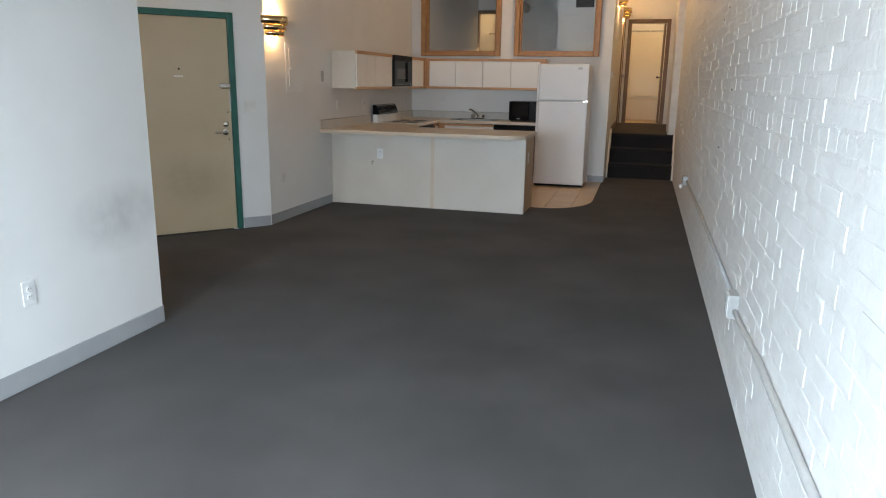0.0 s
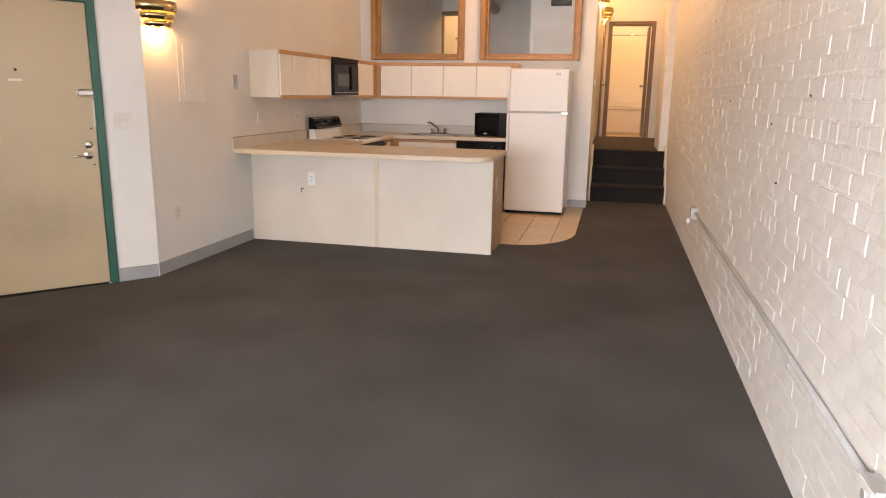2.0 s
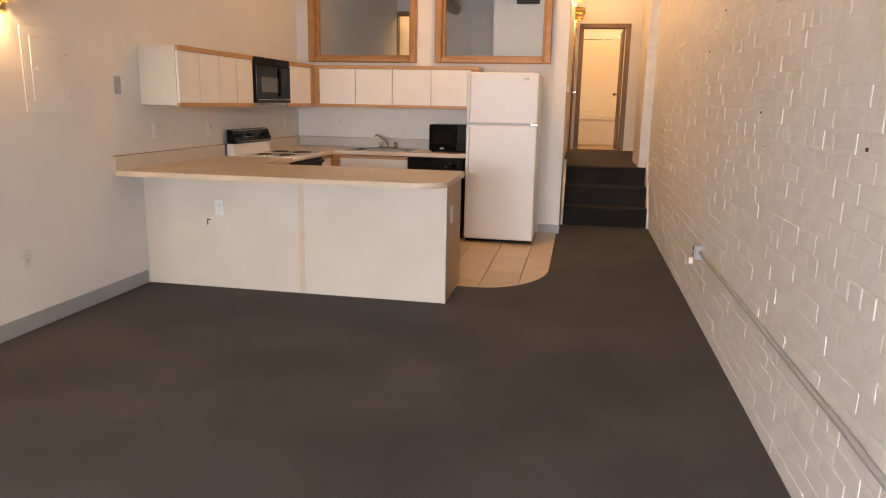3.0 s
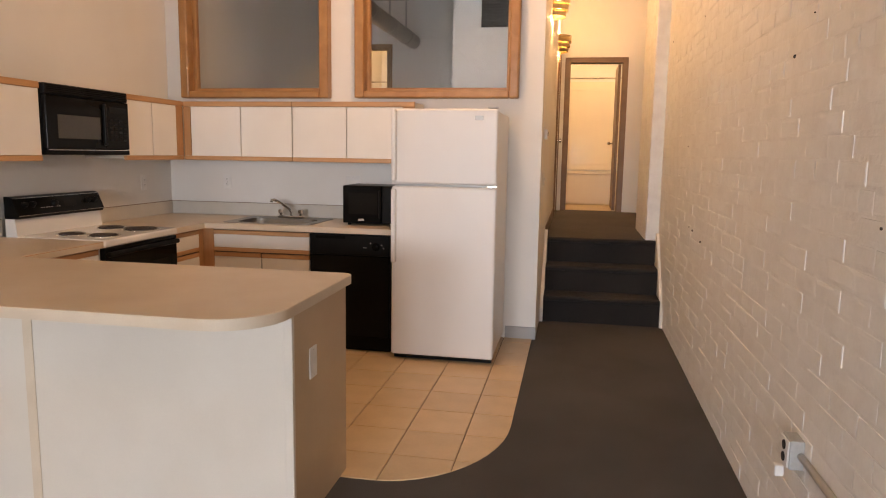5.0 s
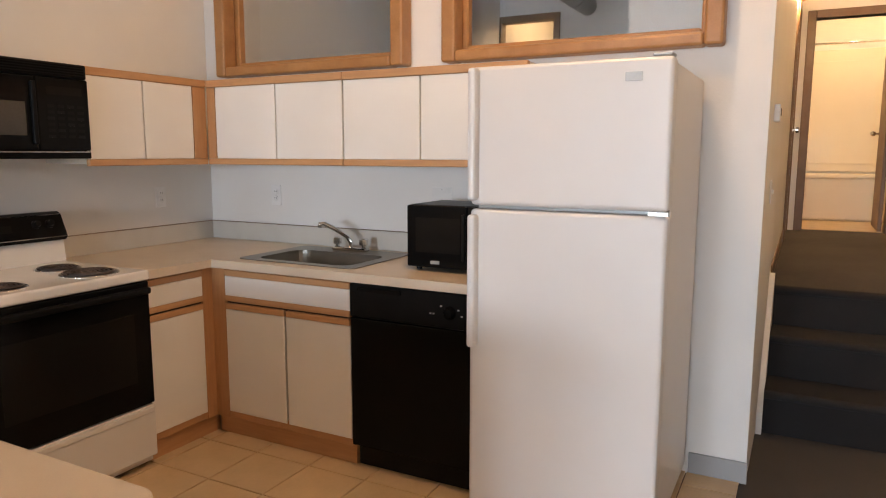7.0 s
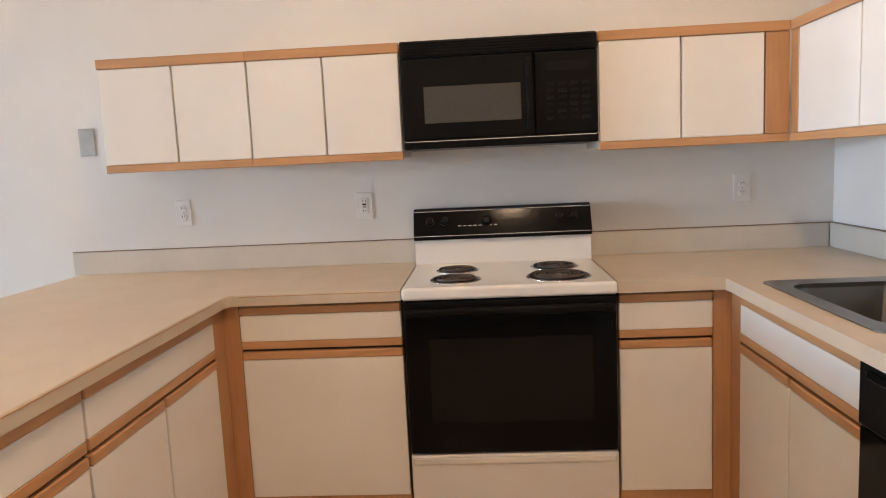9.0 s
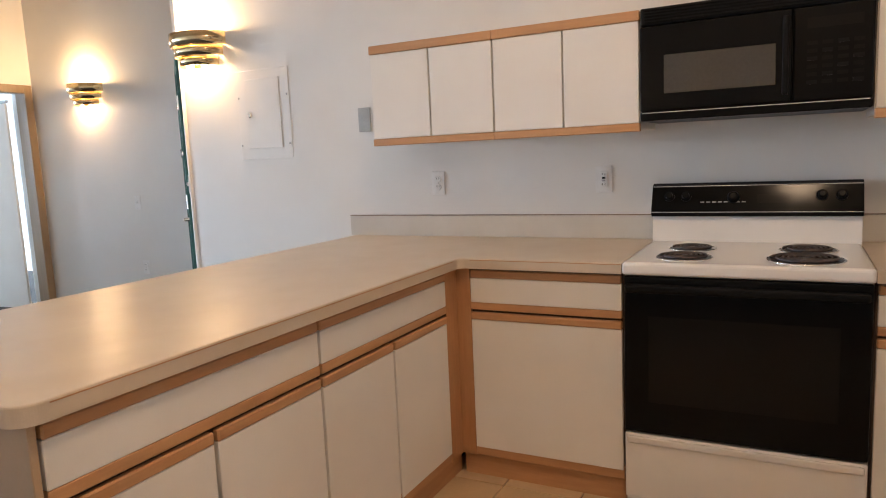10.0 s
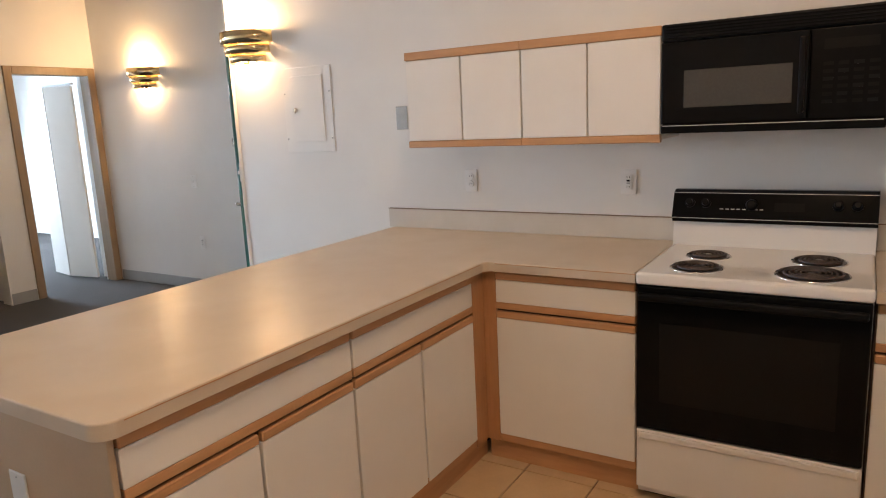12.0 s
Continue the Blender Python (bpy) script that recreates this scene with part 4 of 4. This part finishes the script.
dr_ = part("drawer", box(B(), -0.374, 0.374, -0.035, 0.0, 0.055, 0.298, 0.006, 2), ENAMEL, rg, "white storage drawer")
part("grip", box(B(), -0.365, 0.365, -0.004, 0.006, 0.262, 0.290, 0.006, 2), ENAMEL, dr_)
part("plinth", box(B(), -0.36, 0.36, -0.60, -0.06, 0.0, 0.054), BLACKM, rg)
bm = B()
a = [bm.verts.new((x, y, z)) for x in (-0.379, 0.379) for y, z in ((-0.655, 0.90), (-0.575, 0.90), (-0.590, 1.035), (-0.655, 1.035))]
for k in range(4):
    bm.faces.new((a[k], a[(k + 1) % 4], a[4 + (k + 1) % 4], a[4 + k]))
bm.faces.new(a[:4]), bm.faces.new(a[4:])
bmesh.ops.recalc_face_normals(bm, faces=bm.faces)
bg_ = part("backguard", bm, ENAMEL, rg)
bm = B()
a = [bm.verts.new((x, y, z)) for x in (-0.381, 0.381) for y, z in ((-0.655, 1.022), (-0.570, 1.022), (-0.555, 1.040), (-0.600, 1.145), (-0.625, 1.155), (-0.655, 1.155))]
for k in range(6):
    bm.faces.new((a[k], a[(k + 1) % 6], a[6 + (k + 1) % 6], a[6 + k]))
bm.faces.new(a[:6]), bm.faces.new(a[6:])
bmesh.ops.recalc_face_normals(bm, faces=bm.faces)
pn = part("control_panel", bm, BLACK, rg, "black sloping control panel")
slope = Matrix.Translation((0, -0.5765, 1.0925)) @ Matrix.Rotation(radians(-67), 4, "X")
for x in (-0.31, -0.245, 0.245, 0.31):
    part("knob", lathe(B(), (0, 0, 0), [(0.021, 0), (0.021, 0.006), (0.015, 0.009), (0.013, 0.024), (0.009, 0.025)], 18), BLACKM, pn, m=slope @ Matrix.Translation((x, -0.01, 0)))
part("clock", box(B(), -0.13, -0.02, -0.016, 0.020, 0.0, 0.002), SMOKE, pn, m=slope)
for k in range(8):
    part("marking", box(B(), 0.02 + 0.022 * k, 0.034 + 0.022 * k, 0.012, 0.016, 0.0, 0.0012), GREYM, pn, m=slope)
part("timer_knob", lathe(B(), (0, 0, 0), [(0.024, 0), (0.024, 0.006), (0.017, 0.022), (0.01, 0.024)], 18), BLACKM, pn, m=slope @ Matrix.Translation((-0.005 + 0.07, -0.005, 0)))
for z, y in ((1.041, -0.5548), (1.144, -0.599)):
    part("trim_line", box(B(), -0.379, 0.379, y, y + 0.002, z - 0.002, z + 0.001), CHROME, pn)
# burners: along the front: x positive is towards the peninsula
for x, y, r in ((0.19, -0.36, 0.075), (0.19, -0.135, 0.085), (-0.20, -0.37, 0.085), (-0.19, -0.14, 0.108)):
    b_ = part("burner", lathe(B(), (x, y, 0.918), [(r + 0.006, 0.0), (r + 0.006, 0.002), (r * 0.98, 0.0022), (0.02, 0.0012)], 30), BOWL, rg, "dark enamelled drip bowl")
    part("rim", tube(B(), [(x + (r + 0.008) * math.cos(math.pi * k / 16), y + (r + 0.008) * math.sin(math.pi * k / 16), 0.9195) for k in range(33)], 0.0035, 8), CHROME, b_, "chrome rim", smooth=True)
    pts, turns = [], 4 if r < 0.1 else 5
    for k in range(turns * 20 + 1):
        a_ = 2 * math.pi * k / 20
        q = 0.018 + (r - 0.022) * k / (turns * 20)
        pts.append((x + q * math.cos(a_), y + q * math.sin(a_), 0.926))
    part("coil", tube(B(), pts, 0.0048, 6), COIL, b_, "dark electric coil", smooth=True)
    part("medallion", lathe(B(), (x, y, 0.921), [(0.014, 0), (0.014, 0.006), (0.008, 0.0065)], 12), STEEL, b_)

# ---- dishwasher, face towards -y ----
dw = thing("dishwasher", pose(-1.83, YF - 0.01, 0, 0, 0, 180), "black built-in dishwasher under the counter", "dishwasher")
part("body", box(B(), -0.299, 0.299, -0.57, -0.03, 0.11, 0.868), BLACKM, dw)
part("door", box(B(), -0.299, 0.299, -0.03, 0.0, 0.115, 0.712, 0.006, 2), BLACK, dw)
pl = part("control_panel", box(B(), -0.299, 0.299, -0.03, 0.004, 0.716, 0.866, 0.006, 2), BLACKM, dw)
part("latch_grip", box(B(), 0.03, 0.25, 0.004, 0.016, 0.835, 0.855, 0.005, 2), BLACK, pl)
part("dial", lathe(B(), (0, 0, 0), [(0.028, 0), (0.028, 0.008), (0.018, 0.022), (0.008, 0.024)], 20), BLACK, pl, m=Matrix.Translation((-0.20, 0.004, 0.785)) @ Matrix.Rotation(radians(-90), 4, "X"))
for k, (x, z) in enumerate(((-0.11, 0.775), (-0.125, 0.775), (-0.24, 0.80), (-0.255, 0.775), (-0.16, 0.81))):
    part("marking", box(B(), x - 0.004, x + 0.004, 0.004, 0.0048, z - 0.003, z + 0.003), GREYM, pl)
part("kick_plate", box(B(), -0.295, 0.295, -0.09, -0.05, 0.005, 0.108, 0.003), BLACKM, dw)

# ---- refrigerator, face towards -y ----
rf = thing("refrigerator", pose(-1.128, 9.975, 0, 0, 0, 180), "white top-freezer refrigerator on the kitchen tiles", "refrigerator")
W = 0.358
part("cabinet", box(B(), -W, W, -0.735, -0.072, 0.055, 1.735, 0.008, 2), FRIDGE, rf)
for nm, z0, z1 in (("freezer_door", 1.242, 1.748), ("fridge_door", 0.045, 1.228)):
    dn = part(nm, box(B(), -W - 0.003, W + 0.003, -0.066, 0.0, z0, z1, 0.016, 4), FRIDGE, rf)
    if nm == "freezer_door":
        part("badge", box(B(), -0.262, -0.205, 0.0, 0.002, 1.672, 1.702, 0.001), GREYM, dn, "small silver badge")
        part("handle", box(B(), W - 0.034, W - 0.002, -0.01, 0.042, 1.262, 1.742, 0.012, 3), FRIDGE, dn, "moulded white door grip")
    else:
        part("handle", box(B(), W - 0.034, W - 0.002, -0.01, 0.042, 0.70, 1.208, 0.012, 3), FRIDGE, dn, "moulded white door grip")
part("gasket", box(B(), -W + 0.004, W - 0.004, -0.072, -0.066, 0.06, 1.74), GREYM, rf)
part("centre_hinge", box(B(), -W - 0.002, -W + 0.06, -0.05, 0.004, 1.229, 1.241), CHROME, rf)
part("top_hinge", box(B(), -W + 0.005, -W + 0.07, -0.08, -0.01, 1.749, 1.762, 0.004), GREYM, rf)
part("kick_grille", box(B(), -W + 0.01, W - 0.01, -0.08, -0.045, 0.012, 0.044), BLACKM, rf)
for x in (-W + 0.04, W - 0.04):
    part("foot", cyl(B(), (x, -0.1, 0), (x, -0.1, 0.055), 0.018, n=12), BLACKM, rf)
    part("roller", cyl(B(), (x - 0.012, -0.66, 0.028), (x + 0.012, -0.66, 0.028), 0.028, n=14), BLACKM, rf)

# ---- small microwave on the counter ----
sm = thing("countertop_microwave", pose(-1.745, 10.27, CT, 0, 0, 180), "small black countertop microwave beside the refrigerator", "microwave")
part("case", box(B(), -0.225, 0.195, -0.34, -0.02, 0.016, 0.295, 0.008, 2), BLACKM, sm)
sd = part("door", box(B(), -0.10, 0.195, -0.02, 0.0, 0.018, 0.293, 0.006, 2), BLACK, sm)
part("window", box(B(), -0.07, 0.150, 0.0, 0.0012, 0.085, 0.24), SMOKE, sd)
part("badge", box(B(), 0.03, 0.075, 0.0, 0.002, 0.035, 0.05, 0.001), GREYM, sd, "small silver oval badge")
part("control_panel", box(B(), -0.225, -0.104, -0.02, 0.0, 0.018, 0.293, 0.006, 2), BLACKM, sm)
part("handle", box(B(), -0.097, -0.082, 0.0, 0.018, 0.06, 0.26, 0.005, 2), BLACKM, sd)
for x in (-0.19, 0.16):
    for y in (-0.05, -0.31):
        part("foot", cyl(B(), (x, y, 0), (x, y, 0.016), 0.013, n=10), BLACKM, sm)

# ---- unseen lamp added over the kitchen to brighten its cabinets ----
kl = thing("ceiling_light", pose(-1.3, 9.5, TOP), "added fill lamp, unseen, over the kitchen floor", "ceiling lamp")
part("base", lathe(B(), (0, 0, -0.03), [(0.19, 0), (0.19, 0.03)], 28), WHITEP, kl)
part("diffuser", lathe(B(), (0, 0, -0.13), [(0.04, 0), (0.12, 0.02), (0.16, 0.06), (0.17, 0.10)], 28), glow("kitchen_fill_diffuser", (1.0, 0.80, 0.56), 6), kl, smooth=True)
lamp("kitchen_fill_light", "POINT", pose(-1.3, 9.5, TOP - 0.25), 70, (1.0, 0.70, 0.42), 0.16)

# ---- pieces of floor and wall ----
def clip_convex(poly, region):
    """Cuts a polygon with a convex, counter-clockwise region."""
    for (ax, ay), (bx, by) in zip(region, region[1:] + region[:1]):
        out = []
        for p, q in zip(poly, poly[1:] + poly[:1]):
            sp = (bx - ax) * (p[1] - ay) - (by - ay) * (p[0] - ax)
            sq = (bx - ax) * (q[1] - ay) - (by - ay) * (q[0] - ax)
            if sp >= 0:
                out.append(p)
            if sp * sq < 0:
                f = sp / (sp - sq)
                out.append((p[0] + f * (q[0] - p[0]), p[1] + f * (q[1] - p[1])))
        poly = out
        if len(poly) < 3:
            return []
    return poly


TX, TY, TS, TD, GAP = -0.767, 8.47, 0.311, 0.308, 0.0028
for i in range(-10, 2):
    for j in range(-2, 9):
        x0, y0 = TX + i * TS + GAP, TY + j * TD + GAP
        x1, y1 = x0 + TS - 2 * GAP, y0 + TD - 2 * GAP
        poly = clip_convex([(x0, y0), (x1, y0), (x1, y1), (x0, y1)], tile_outline)
        if len(poly) > 2:
            cx, cy = sum(p[0] for p in poly) / len(poly), sum(p[1] for p in poly) / len(poly)
            bm = B()
            n = len(poly)
            rings = [[bm.verts.new((cx + (x - cx) * s - cx, cy + (y - cy) * s - cy, z)) for x, y in poly] for s, z in ((1, -0.004), (1, 0.002), (0.985, 0.004))]
            for a, b in zip(rings, rings[1:]):
                for k in range(n):
                    bm.faces.new((a[k], a[(k + 1) % n], b[(k + 1) % n], b[k]))
            bm.faces.new(rings[-1])
            part("tile", bm, TILE, floor_tiles, m=pose(cx, cy, random.uniform(-0.0006, 0.0006)))

# bricks: running bond; shared meshes near the camera, the rest joined
BL, BH, BJ = 0.205, 0.0665, 0.0095


def brick_shape(seed, length):
    """Face towards -x, worn and lumpy under the paint."""
    r = random.Random(seed)
    h, l = BH / 2, length / 2
    back = [(0.003, y, z) for y, z in ((-l, -h), (l, -h), (l, h), (-l, h))]
    mid = [(-0.0008 + r.uniform(-0.0008, 0.0008), y + r.uniform(-0.002, 0.002), z + r.uniform(-0.0015, 0.0015)) for _, y, z in back]
    k = 0.010
    tilt = r.uniform(-0.0008, 0.0008)
    front = [(-0.0019 + r.uniform(-0.0009, 0.0009) + tilt * (1 if y > 0 else -1), y - math.copysign(0.004 + r.uniform(0, 0.006), y), z - math.copysign(k + r.uniform(0, 0.003), z)) for _, y, z in back]
    verts = back + mid + front
    faces = []
    for o in (0, 4):
        for i in range(4):
            faces.append((o + i, o + 4 + i, o + 4 + (i + 1) % 4, o + (i + 1) % 4))
    faces.append((8, 11, 10, 9))
    return verts, faces


shapes = [brick_shape(s, BL) for s in range(10)]
halves = [brick_shape(100 + s, BL / 2 - BJ / 2) for s in range(4)]
meshes = []
for vs, fs in shapes:
    me = bpy.data.meshes.new("brick")
    me.from_pydata(vs, [], fs)
    me.materials.append(BRICK)
    meshes.append(me)
rv, rf_ = [], []
rng = random.Random(7)
singles = 0
row = 0
z = 0.012 + BH / 2
while z + BH / 2 < TOP:
    header = row % 6 == 5
    L = BL / 2 - BJ / 2 if header else BL
    y = 0.3 + (0.0 if row % 2 else (L + BJ) / 2) + rng.uniform(-0.012, 0.012)
    while y + L / 2 < 13.09:
        dz, dx = rng.uniform(-0.002, 0.002), rng.choice((-0.0018, -0.0008, 0.0002, 0.0009, 0.0014))
        near = 2.4 < y < 6.0 and 0.1 < z < 1.25 and not header and singles < 300
        if near:
            ob = new("brick", rng.choice(meshes))
            ob.parent = brick_wall
            ob.matrix_basis = pose(XB + dx, y, z + dz, rng.uniform(-0.5, 0.5))
            singles += 1
        else:
            vs, fs = rng.choice(halves if header else shapes)
            o = len(rv)
            rv += [(XB + dx - (0.115 if y > YT + 0.70 else 0.0) + a, y + b, z + dz + c) for a, b, c in vs]
            rf_ += [tuple(o + i for i in f) for f in fs]
        y += L + BJ * 0.6 + rng.uniform(-0.001, 0.002)
    z += BH + BJ
    row += 1
me = bpy.data.meshes.new("bricks")
me.from_pydata(rv, [], rf_)
me.materials.append(BRICK)
rest = new("bricks", me)
rest.parent = brick_wall
tagged(rest, "white painted bricks in running bond", kind="stuff")

# nail holes and chips in the paint
for k in range(30):
    y, z = rng.uniform(3.5, 12.6), rng.uniform(0.9, 3.0)
    r = rng.uniform(0.003, 0.008)
    bm = B()
    lathe(bm, (0, 0, 0), [(r, -0.012), (r * 0.9, 0.0068), (r * 0.4, 0.0072)], 7)
    part("chip", bm, HOLE, brick_wall, m=pose(XB, y, z, 0, -90, rng.uniform(0, 90)) @ Matrix.Diagonal((1, rng.uniform(0.5, 1.5), 1, 1)))
